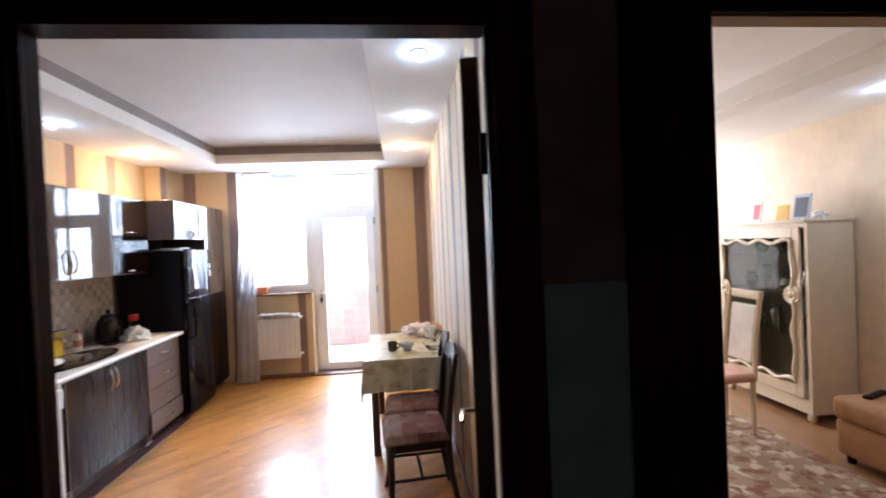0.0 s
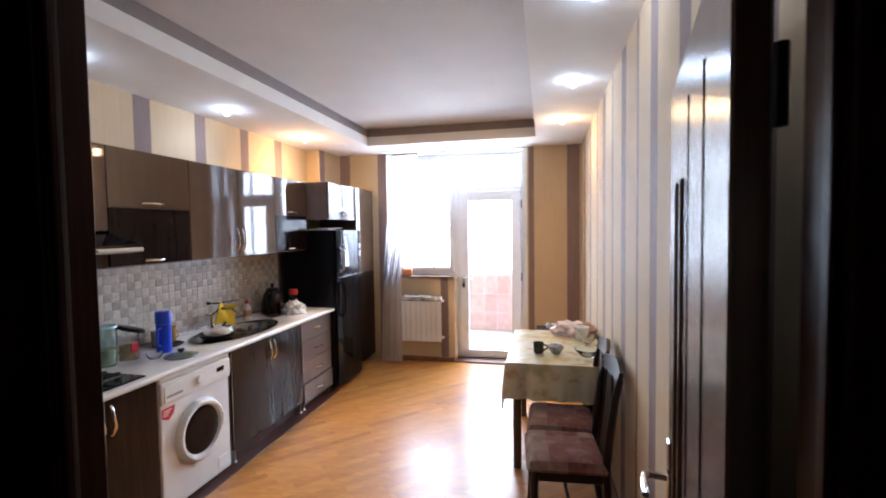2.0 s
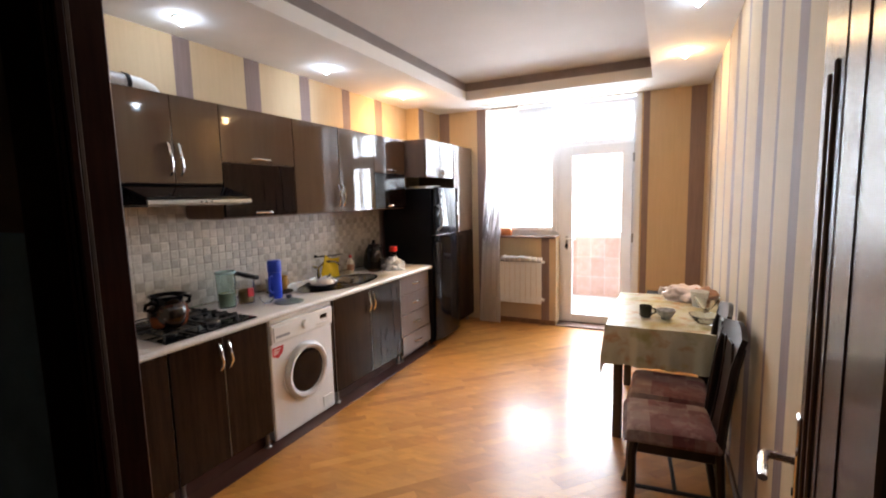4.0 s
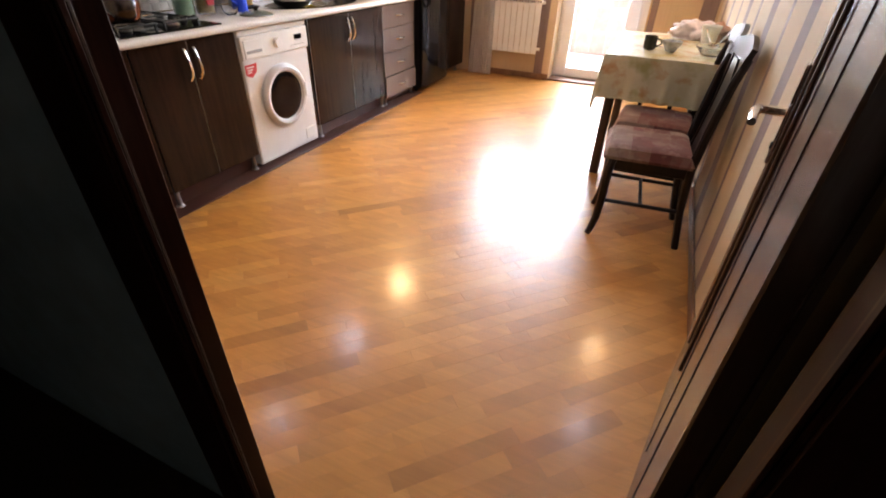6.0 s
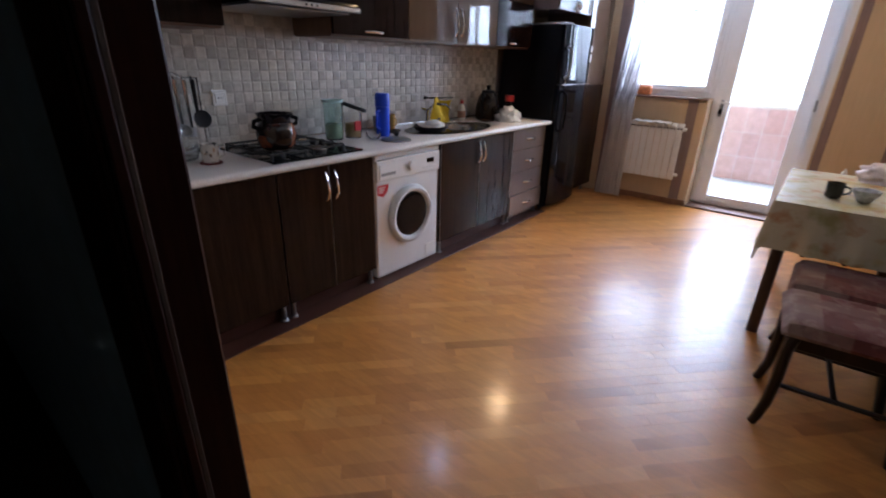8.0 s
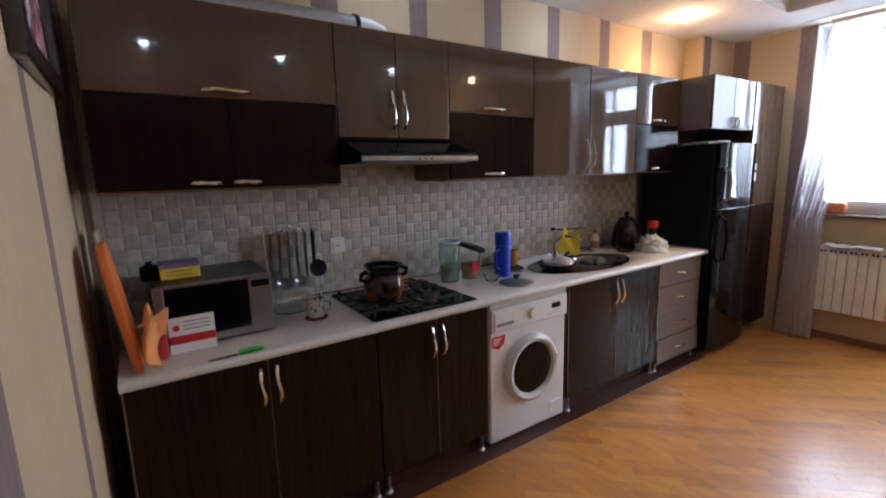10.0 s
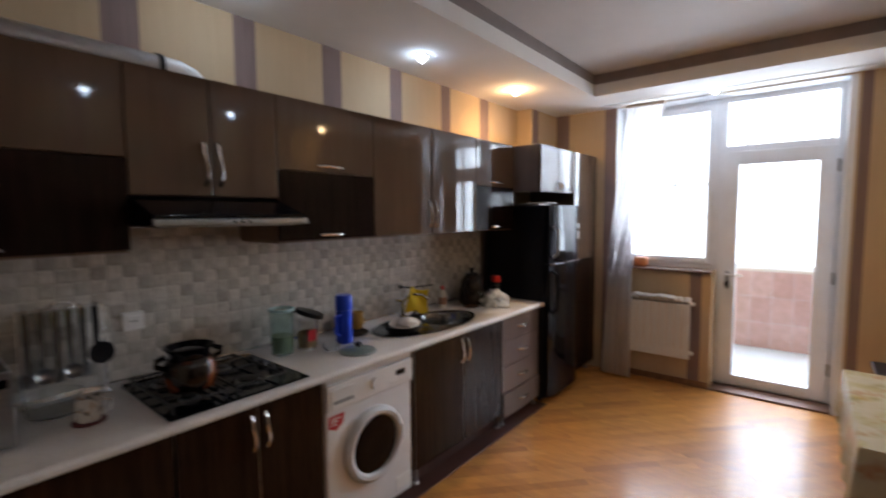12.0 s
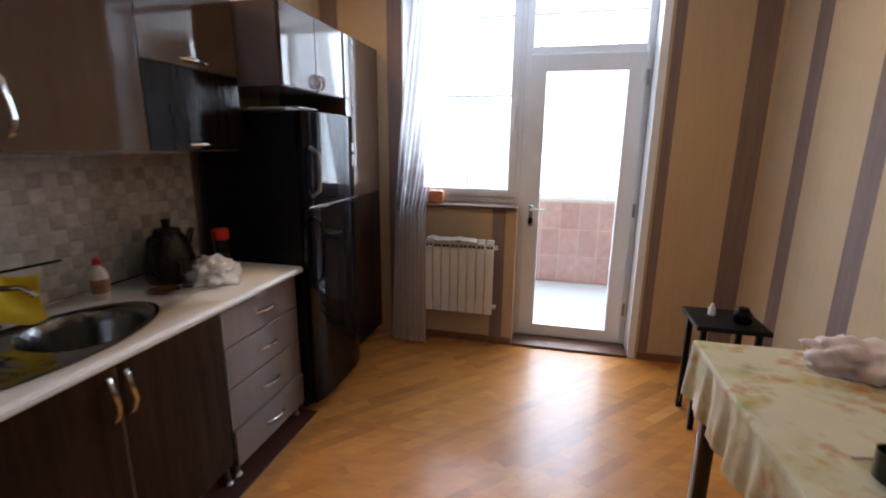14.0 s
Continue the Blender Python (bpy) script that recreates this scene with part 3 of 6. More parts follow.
def carcass_of(parent, x1, y0, y1, z0, z1, mat=None):
    return part("body", box(0.004, y0 + 0.001, z0, x1, y1 - 0.001, z1, 0.001), mat or carcass, parent)


def adjustable_leg(parent, x, y, h=0.1):
    return part("leg", lathe([(0, 0), (0.022, 0), (0.024, 0.008), (0.014, 0.018), (0.013, h - 0.012), (0.022, h - 0.004), (0.022, h), (0, h)], 12, (x, y, 0)), steel, parent, "round metal foot")


BZ0, BZ1, BX = 0.10, 0.822, 0.60


def base_unit(y0, y1, label, split=None):
    u = thing("base_cabinet", (0.3, (y0 + y1) / 2, 0), label, "kitchen cabinet", "base cabinets of the kitchen")
    carcass_of(u, BX - 0.021, y0, y1, BZ0, 0.70 if y0 > 2.6 else BZ1)
    split = split or (y0 + y1) / 2
    for a, b, hy in ((y0, split, split - 0.03), (split, y1, split + 0.03)):
        d = front("door", u, BX, a, b, BZ0, BZ1 - 0.004, dark_foil, label="dark streaked glossy door")
        wavy_handle(d, (BX, hy, 0.705), 0.15)
        # thin steel strips stand in for light glinting along the door edges
        part("edge_trim", box(BX - 0.002, (a if hy < split else b) - 0.002, BZ0 + 0.004, BX + 0.0015, (a if hy < split else b) + 0.002, BZ1 - 0.006), steel, d)
    part("edge_trim", box(BX - 0.012, split - 0.0012, BZ0 + 0.004, BX + 0.0002, split + 0.0012, BZ1 - 0.006), steel, u)
    for y in (y0 + 0.03, y1 - 0.03):
        adjustable_leg(u, 0.572, y)
        adjustable_leg(u, 0.08, y)
    return u


base_unit(0.54, 1.46, "dark zebrano base cabinet with two doors below the microwave")
base_unit(1.46, 2.085, "dark zebrano base cabinet with two doors below the hob")
base_unit(2.71, 3.66, "dark zebrano base cabinet with two doors below the sink")
dr = thing("drawer_cabinet", (0.3, 3.93, 0), "taupe drawer cabinet with four drawers beside the fridge", "kitchen cabinet", "base cabinets of the kitchen")
carcass_of(dr, BX - 0.021, 3.66, 4.225, BZ0, BZ1)
for k, (z0, z1) in enumerate(((BZ0 - 0.03, 0.25), (0.25, 0.45), (0.45, 0.64), (0.64, BZ1 - 0.004))):
    d = front("drawer", dr, BX + (0.012 if k == 0 else 0), 3.66, 4.225, z0, z1, taupe_with_sheen, 0.019 if k else 0.031, "taupe glossy drawer front")
    wavy_handle(d, (BX + (0.012 if k == 0 else 0), 3.94, (z0 + z1) / 2), 0.13, "y")
for y in (3.69, 4.19):
    adjustable_leg(dr, 0.572, y, 0.068)
    adjustable_leg(dr, 0.08, y, 0.099)
solid("plinth", join(box(0.530, 0.54, 0.0, 0.546, 2.08, 0.095, 0.002), box(0.530, 2.72, 0.0, 0.546, 4.22, 0.095, 0.002)), plinth_mat, "dark red-brown plinth board under the base cabinets", "plinth")

# red-brown floor strip; below the drawers its dark colour stands in for shadow
setting("floor_trim", box(0.548, 0.53, 0.0005, 0.675, 4.246, 0.006, 0.002), plinth_mat, "dark red-brown floor strip along the base cabinets, standing in for shadow by the drawers", "trim")

# worktop with a cut-out for the sink
CT0, CT1 = 0.824, 0.86
SX, SY, SA, SB = 0.335, 3.13, 0.225, 0.43


def worktop():
    y0, y1, x0, x1 = 0.535, 4.24, 0.003, 0.625
    n = 48
    bm = bmesh.new()
    rim, outer = [], []
    for k in range(n):
        a = 2 * math.pi * k / n
        c, s = math.cos(a), math.sin(a)
        rim.append((SX + SA * c, SY + SB * s))
        f = min((x1 - SX) / c if c > 1e-6 else ((x0 - SX) / c if c < -1e-6 else 9), ((SY + 0.55) - SY) / s if s > 1e-6 else (-0.55 / s if s < -1e-6 else 9))
        outer.append((SX + f * c, SY + f * s))
    for cx, cy in ((x0, SY - 0.55), (x0, SY + 0.55), (x1, SY - 0.55), (x1, SY + 0.55)):
        i = min(range(n), key=lambda q: (outer[q][0] - cx) ** 2 + (outer[q][1] - cy) ** 2)
        outer[i] = (cx, cy)
    for z, flip in ((CT1, False), (CT0, True)):
        a = [bm.verts.new((*p, z)) for p in rim]
        b = [bm.verts.new((*p, z)) for p in outer]
        for k in range(n):
            q = (a[k], b[k], b[(k + 1) % n], a[(k + 1) % n])
            bm.faces.new(q[::-1] if flip else q)
        if flip:
            low = a
        else:
            top = a
    for k in range(n):
        bm.faces.new((top[k], top[(k + 1) % n], low[(k + 1) % n], low[k]))
    return join(bm, box(x0, y0, CT0, x1, SY - 0.55, CT1), box(x0, SY + 0.55, CT0, x1, y1, CT1))


wt = thing("worktop", (0.3, 2.4, CT0), "white speckled laminate worktop with a rounded front edge", "worktop")
part("surface", worktop(), worktop_mat, wt)
part("front_edge", tube([(0.623, 0.535, (CT0 + CT1) / 2), (0.623, 4.24, (CT0 + CT1) / 2)], 0.018, 10), worktop_mat, wt, "rounded white front edge")
part("end_strip", box(0.004, 4.2405, CT0 + 0.001, 0.622, 4.2425, CT1 - 0.001), white_plastic, wt)
solid("worktop_upstand", box(0.009, 0.54, CT1 + 0.001, 0.026, 4.235, CT1 + 0.022, 0.005, 2), chrome, "slim metal upstand strip behind the worktop", "trim strip")

# wall cabinets
UZ0, UZM, UZ1, UX = 1.46, 1.80, 2.145, 0.38


def wall_unit(y0, y1, label, kind):
    z0 = {"hood": 1.665}.get(kind, UZ0)
    u = thing("wall_cabinet", (0.19, (y0 + y1) / 2, z0), label, "kitchen cabinet", "wall cabinets of the kitchen")
    carcass_of(u, UX - 0.021, y0, y1, z0, UZ1)
    m = (y0 + y1) / 2
    if kind == "flaps":
        d = front("flap", u, UX, y0, y1, UZM, UZ1, taupe, label="taupe glossy lift-up flap")
        wavy_handle(d, (UX, m, UZM + 0.03), 0.16, "y")
        if y1 - y0 > 0.7:
            for a, b, h in ((y0, m, m - 0.10), (m, y1, m + 0.05)):
                d = front("flap", u, UX, a, b, UZ0, UZM, dark_foil_flat, label="dark streaked lower flap")
                wavy_handle(d, (UX, h, UZ0 + 0.025), 0.10, "y")
        else:
            d = front("flap", u, UX, y0, y1, UZ0, UZM, dark_foil_flat, label="dark streaked lower flap")
            wavy_handle(d, (UX, m, UZ0 + 0.025), 0.14, "y")
    else:
        for a, b, h in ((y0, m, m - 0.03), (m, y1, m + 0.03)):
            d = front("door", u, UX, a, b, z0, UZ1, taupe, label="taupe glossy door")
            wavy_handle(d, (UX, h, z0 + 0.13), 0.17)
    part("light_pelmet", box(0.02, y0 + 0.002, z0 - 0.008, UX - 0.03, y1 - 0.002, z0 - 0.0005, 0.001), carcass, u)
    return u


wall_unit(0.54, 1.43, "wall cabinet with taupe flap above two dark flaps", "flaps")
wall_unit(1.43, 2.03, "short taupe wall cabinet with two doors above the cooker hood", "hood")
wall_unit(2.03, 2.63, "wall cabinet with taupe flap above one dark flap", "flaps")
wall_unit(2.63, 3.64, "tall taupe wall cabinet with two glossy doors", "doors")
wall_unit(3.64, 4.19, "wall cabinet with taupe flap above a dark flap beside the fridge", "flaps")

# cabinet over the fridge and pantry
fc = thing("fridge_cabinet", (0.3, 4.52, 1.80), "taupe two-door cabinet above the fridge", "kitchen cabinet", "wall cabinets of the kitchen")
part("body", box(0.004, 4.20, 1.765, 0.60, 4.849, UZ1, 0.001), taupe_with_sheen, fc)
for a, b, h in ((4.20, 4.525, 4.50), (4.525, 4.849, 4.55)):
    d = front("door", fc, 0.62, a, b, 1.765, UZ1, taupe, label="taupe glossy door")
    wavy_handle(d, (0.62, h, 1.815), 0.07)
pn = thing("pantry_cabinet", (0.33, 5.03, 0), "tall pantry cabinet, taupe above and dark below", "kitchen cabinet")
part("body", box(0.17, 4.86, 0.08, 0.605, 5.40, UZ1, 0.001), taupe, pn)
d = front("door", pn, 0.625, 4.86, 5.40, 1.15, UZ1, taupe, label="taupe glossy upper door")
d = front("door", pn, 0.625, 4.86, 5.40, 0.08, 1.15, dark_foil, label="dark streaked lower door")
for y in (4.9, 5.33):
    adjustable_leg(pn, 0.56, y, 0.08)
    adjustable_leg(pn, 0.22, y, 0.08)

# fridge
fr = thing("fridge", (0.36, 4.55, 0), "black glossy two-door fridge freezer", "fridge")
FX = 0.70
part("body", box(0.06, 4.25, 0.03, 0.635, 4.845, 1.655, 0.012, 2), black_satin, fr)
for nm, z0, z1 in (("freezer_door", 1.175, 1.655), ("fridge_door", 0.05, 1.165)):
    o = [(4.25 + 0.595 * k / 10, FX - 0.028 * (2 * (k / 10) - 1) ** 4) for k in range(11)]
    o = [(x, y) for y, x in o] + [(0.64, 4.845), (0.64, 4.25)]
    d = part(nm, prism(o, z0, z1, "z", 0.004), black_gloss, fr, "black glossy curved door")
    zz = (z0 + 0.05, z0 + 0.30) if nm == "freezer_door" else (z1 - 0.40, z1 - 0.05)
    part("handle", tube([(FX - 0.01, 4.29, zz[0]), (FX + 0.03, 4.295, zz[0] + 0.03), (FX + 0.036, 4.30, (zz[0] + zz[1]) / 2), (FX + 0.03, 4.295, zz[1] - 0.03), (FX - 0.01, 4.29, zz[1])], 0.011, 8), steel if nm == "freezer_door" else black_gloss, d)
part("silver_trim", box(FX - 0.015, 4.255, 1.166, FX - 0.002, 4.84, 1.174, 0.002), chrome, fr, "thin chrome strip between the doors")
for y in (4.29, 4.80):
    part("foot", lathe([(0, 0), (0.02, 0), (0.02, 0.031), (0, 0.031)], 12, (0.58, y, 0)), black_rubber, fr)
    part("foot", lathe([(0, 0), (0.02, 0), (0.02, 0.031), (0, 0.031)], 12, (0.12, y, 0)), black_rubber, fr)
part("sticker", box(FX - 0.0165, 4.79, 1.36, FX - 0.0095, 4.815, 1.43, 0.001), white_plastic, fr, "small white energy sticker")
part("sticker", box(FX - 0.0165, 4.79, 1.45, FX - 0.0095, 4.815, 1.50, 0.001), white_plastic, fr, "small white energy sticker")

# washing machine
wm = thing("washing_machine", (0.33, 2.4, 0), "white front-loading washing machine under the worktop", "washing machine")
part("body", box(0.04, 2.105, 0.015, 0.592, 2.69, 0.785, 0.012, 2), white_enamel, wm)
part("lid", box(0.04, 2.105, 0.786, 0.596, 2.69, 0.815, 0.008, 2), white_plastic, wm)
cp = part("control_panel", box(0.585, 2.107, 0.655, 0.607, 2.688, 0.785, 0.008, 2), white_plastic, wm)
part("detergent_drawer", box(0.600, 2.125, 0.665, 0.612, 2.275, 0.765, 0.006, 2), white_plastic, cp)
part("drawer_grip", box(0.609, 2.14, 0.69, 0.6135, 2.26, 0.708, 0.002), plain("grey_plastic", (0.3, 0.31, 0.32), 0.4), cp)
part("programme_knob", moved(lathe([(0, 0), (0.03, 0), (0.028, 0.02), (0, 0.022)], 24), pose(0.606, 2.40, 0.722, 0, 90)), white_plastic, cp)
part("display", box(0.605, 2.555, 0.715, 0.6085, 2.625, 0.745, 0.001), black_gloss, cp)
for k in range(4):
    part("button", box(0.605, 2.52 + 0.036 * k, 0.68, 0.610, 2.545 + 0.036 * k, 0.692, 0.002), white_plastic, cp)
RP = pose(0.592, 2.40, 0.40, 0, 90)
dd = part("door", moved(lathe([(0.150, 0.0), (0.195, 0.0), (0.198, 0.012), (0.19, 0.03), (0.175, 0.04), (0.158, 0.036), (0.148, 0.02), (0.150, 0.0)], 48), RP), plain("pale_grey_plastic", (0.68, 0.69, 0.7), 0.3, vary=0.03), wm, "round grey porthole door ring")
part("door_glass", moved(lathe([(0, 0.016), (0.06, 0.020), (0.12, 0.026), (0.1485, 0.020), (0.1485, 0.004), (0, 0.002)], 36), RP), black_gloss, dd, "dark curved porthole glass")
part("door_grip", box(0.622, 2.565, 0.36, 0.634, 2.585, 0.45, 0.004, 2), plain("pale_plastic_grip", (0.6, 0.61, 0.62), 0.3), dd)
red = plain("red_label", (0.55, 0.02, 0.03), 0.4)
st = part("sticker", prism([(2.12, 0.63), (2.215, 0.632), (2.205, 0.585), (2.165, 0.555), (2.12, 0.575)], 0.5925, 0.5938, "x"), red, wm, "red warning sticker")
for k in range(3):
    part("printed_bar", box(0.5938, 2.13, 0.612 - 0.014 * k, 0.5944, 2.19 - 0.012 * k, 0.618 - 0.014 * k), white_plastic, st)
part("kick_flap", box(0.588, 2.56, 0.05, 0.595, 2.67, 0.13, 0.003), white_plastic, wm)
for y in (2.14, 2.655):
    part("foot", lathe([(0, 0), (0.022, 0), (0.022, 0.012), (0.01, 0.016), (0, 0.016)], 12, (0.55, y, 0)), black_rubber, wm)
    part("foot", lathe([(0, 0), (0.022, 0), (0.022, 0.012), (0.01, 0.016), (0, 0.016)], 12, (0.09, y, 0)), black_rubber, wm)

# cooker hood
hood = thing("cooker_hood", (0.2, 1.73, 1.55), "dark flat cooker hood with a steel front edge", "cooker hood")
o = [(0.012, 1.664), (0.36, 1.664), (0.595, 1.59), (0.60, 1.552), (0.012, 1.552)]
part("body", prism(o, 1.434, 2.026, "y", 0.002), black_gloss, hood, "black glossy hood body")
part("front_strip", prism([(0.599, 1.549), (0.612, 1.552), (0.609, 1.574), (0.598, 1.576)], 1.43, 2.03, "y", 0.002), steel, hood, "brushed steel front strip")
for k in range(3):
    part("button", box(0.6085, 1.70 + 0.03 * k, 1.558, 0.613, 1.712 + 0.03 * k, 1.567, 0.001), black_satin, hood)
part("filter", box(0.10, 1.46, 1.544, 0.56, 2.0, 1.551, 0.002), steel, hood)

# ---- downlights ----
COOL, WARM = (0.50, 0.75, 1.0), (1.0, 0.66, 0.30)


def downlight(x, y, z, colour, watts, label):
    t = thing("downlight", (x, y, z), label, "ceiling lamp", "recessed ceiling downlights")
    part("rim", lathe([(0.032, 0.0), (0.046, 0.0), (0.048, -0.004), (0.042, -0.009), (0.031, -0.006), (0.032, 0.0)], 24, (x, y, z - 0.001)), chrome, t)
    part("bulb", lathe([(0, -0.050), (0.012, -0.042), (0.027, -0.026), (0.036, -0.012), (0.030, -0.003), (0, -0.001)], 8, (x, y, z)), lamp_glow_cool if colour == COOL else lamp_glow_warm, t, "glowing faceted crystal lamp")
    lamp("downlight_beam", "SPOT", (x, y, z - 0.05), (x, y, 0), watts, colour, spot=179)
    lamp("downlight_halo", "POINT", (x, y, z - 0.055), (x, y, 0), watts * (0.08 if colour == COOL else 0.13) + 0.55, colour)


for x, y, c, w in ((0.30, 1.90, COOL, 2.5), (0.33, 3.10, COOL, 12), (0.37, 4.22, WARM, 72), (2.94, 0.85, COOL, 0.7), (2.94, 1.92, COOL, 1.5), (2.93, 3.08, COOL, 4), (2.90, 4.13, WARM, 26), (1.65, 5.26, COOL, 7)):
    downlight(x, y, ZS, c, w, "round chrome downlight, lit " + ("cool white" if c == COOL else "warm white"))
for y in (2.3, 4.3):
    downlight(6.12, y, 2.53, COOL, 14, "round chrome downlight, lit cool white")

# ---- baseboards ----
base_wood = wood("brown_baseboard", (0.14, 0.065, 0.03), (0.26, 0.13, 0.065), 0.35, "y", 20, 0.2)
bb = join(box(XR - 0.014, Y0 + 0.004, 0.001, XR - 0.0005, YW - 0.001, 0.06, 0.004), box(2.56, YW - 0.014, 0.001, XR - 0.016, YW - 0.0005, 0.06, 0.004), box(0.75, YW - 0.014, 0.001, DOORX - 0.002, YW - 0.0005, 0.06, 0.004), box(0.7, Y0 + 0.0005, 0.001, DX0 - 0.09, Y0 + 0.014, 0.06, 0.004))
setting("baseboard", bb, base_wood, "low brown wooden baseboard", "baseboard")
setting("door_threshold", box(DX0 + 0.005, YH + 0.01, 0.0045, DX1 - 0.005, Y0 + 0.005, 0.010, 0.002), door_wood, "brown threshold strip in the doorway", "trim")

# ---- radiator ----
rad = thing("radiator", (1.26, 5.36, 0.27), "white aluminium sectional radiator under the window", "radiator")
rad_white = plain("radiator_enamel", (0.78, 0.77, 0.74), 0.3, vary=0.04)
for k in range(8):
    x = 1.005 + k * 0.0645
    sec = join(box(x + 0.002, 5.300, 0.275, x + 0.0625, 5.312, 0.765, 0.005, 2), box(x + 0.002, 5.302, 0.765, x + 0.010, 5.335, 0.80, 0.002), box(x + 0.0545, 5.302, 0.765, x + 0.0625, 5.335, 0.80, 0.002), box(x + 0.026, 5.312, 0.29, x + 0.038, 5.385, 0.80, 0.003), box(x + 0.006, 5.335, 0.79, x + 0.0585, 5.385, 0.825, 0.008, 2), box(x + 0.006, 5.305, 0.785, x + 0.0585, 5.335, 0.812, 0.008, 2))
    part("section", sec, rad_white, rad)
    part("grille_slot", box(x + 0.011, 5.318, 0.768, x + 0.0535, 5.322, 0.784, 0.001), black_satin, rad)
for z in (0.32, 0.77):
    part("pipe", tube([(0.97, 5.36, z), (1.54, 5.36, z)], 0.017, 10), rad_white, rad)
for x in (1.1, 1.42):
    part("bracket", box(x - 0.01, 5.36, 0.75, x + 0.01, YW - 0.0005, 0.765, 0.002), steel, rad)
cl = sheet(lambda u, v: (1.04 + 0.36 * u, 5.265 + 0.10 * v, 0.834 + 0.006 * math.sin(9 * u + 2) * math.sin(7 * v + 1) + 0.003 * math.sin(23 * u) - 0.03 * max(0.0, 0.25 - v)), 30, 10, 0.006)
solid("cloth", cl, plain("white_rag", (0.7, 0.69, 0.66), 0.9), "crumpled white rag drying on the radiator", "cloth")

# ---- curtain ----
cm, cnt, cb = material("sheer_curtain")
cv = coords(cnt, "World")
csep = cnt.nodes.new("ShaderNodeSeparateXYZ")
cnt.links.new(cv, csep.inputs[0])
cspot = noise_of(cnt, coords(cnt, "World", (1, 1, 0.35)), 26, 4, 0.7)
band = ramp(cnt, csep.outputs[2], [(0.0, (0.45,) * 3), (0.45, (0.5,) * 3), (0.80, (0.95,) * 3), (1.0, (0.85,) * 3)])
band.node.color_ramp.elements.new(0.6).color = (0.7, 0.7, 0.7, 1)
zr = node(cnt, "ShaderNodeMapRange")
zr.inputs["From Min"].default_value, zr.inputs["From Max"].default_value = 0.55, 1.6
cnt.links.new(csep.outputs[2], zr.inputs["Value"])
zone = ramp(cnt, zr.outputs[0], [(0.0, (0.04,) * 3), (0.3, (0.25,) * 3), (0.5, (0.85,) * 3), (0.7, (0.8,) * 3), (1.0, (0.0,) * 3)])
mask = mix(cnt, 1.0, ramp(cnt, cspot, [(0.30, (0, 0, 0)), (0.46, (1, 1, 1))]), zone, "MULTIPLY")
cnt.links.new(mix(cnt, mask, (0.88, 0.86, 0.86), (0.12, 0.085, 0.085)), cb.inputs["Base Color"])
cb.inputs["Roughness"].default_value = 0.8
cb.inputs["Transmission Weight"].default_value = 0.0
tr = cnt.nodes.new("ShaderNodeBsdfTransparent")
tl = cnt.nodes.new("ShaderNodeBsdfTranslucent")
tl.inputs[0].default_value = (0.8, 0.8, 0.82, 1)
m1, m2 = cnt.nodes.new("ShaderNodeMixShader"), cnt.nodes.new("ShaderNodeMixShader")
m1.inputs[0].default_value, m2.inputs[0].default_value = 0.72, 0.3
out = cnt.nodes["Material Output"]
cnt.links.new(cb.outputs[0], m1.inputs[1])
cnt.links.new(tl.outputs[0], m1.inputs[2])
cnt.links.new(m1.outputs[0], m2.inputs[1])
cnt.links.new(tr.outputs[0], m2.inputs[2])
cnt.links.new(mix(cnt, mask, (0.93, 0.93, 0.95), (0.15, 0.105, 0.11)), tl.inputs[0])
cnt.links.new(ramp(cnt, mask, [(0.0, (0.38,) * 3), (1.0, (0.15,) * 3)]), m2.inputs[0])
cnt.links.new(m2.outputs[0], out.inputs[0])


def curtain_at(u, v):
    z = 0.02 + 2.54 * v
    if v < 0.40:
        k = v / 0.40
        a, b = 0.755 + 0.04 * k, 1.03 - 0.01 * k
    else:
        k = (v - 0.40) / 0.60
        a, b = 0.795 + 0.155 * k ** 1.1, 1.02 + 0.25 * k ** 0.9
    x = a + (b - a) * u
    return (x, 5.26 + 0.016 * math.sin(u * 2 * math.pi * 8 + 0.6 * math.sin(6 * v)) + 0.01 * math.sin(u * 31 + 5 * v), z)


cur = thing("curtain", (0.85, 5.26, 0.02), "sheer white curtain with brown embroidery, gathered beside the window", "curtain")
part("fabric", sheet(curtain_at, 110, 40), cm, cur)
part("heading_tape", box(0.945, 5.235, 2.545, 1.275, 5.285, 2.575, 0.006), plain("beige_tape", (0.5, 0.42, 0.34), 0.8), cur)
solid("curtain_rail", box(0.72, 5.25, 2.599, 2.62, 5.27, 2.6047, 0.002), white_plastic, "slim white ceiling curtain rail above the window", "curtain rail")
solid("food_packet", box(0.93, 5.47, WZ0 + 0.007, 1.10, 5.55, WZ0 + 0.10, 0.02, 2), plain("orange_packet", (0.65, 0.22, 0.08), 0.5, vary=0.3, scale=30), "small orange packet on the window sill", "packet")

# ---- table and its cloth ----
tb = thing("dining_table", (2.81, 3.51, 0), "dark wooden dining table against the striped wall", "table")
part("tabletop", box(2.50, 3.02, 0.715, 3.135, 4.01, 0.745, 0.006, 2), table_wood, tb)
for x in (2.53, 3.06):
    for y in (3.05, 3.93):
        part("leg", prism([(x, y), (x + 0.055, y), (x + 0.055, y + 0.055), (x, y + 0.055)], 0.0, 0.715, "z", 0.006), table_wood, tb)
for y in (3.07, 3.945):
    part("apron", box(2.586, y, 0.62, 3.059, y + 0.02, 0.714, 0.002), table_wood, tb)
for x in (2.55, 3.08):
    part("apron", box(x, 3.106, 0.62, x + 0.02, 3.929, 0.714, 0.002), table_wood, tb)
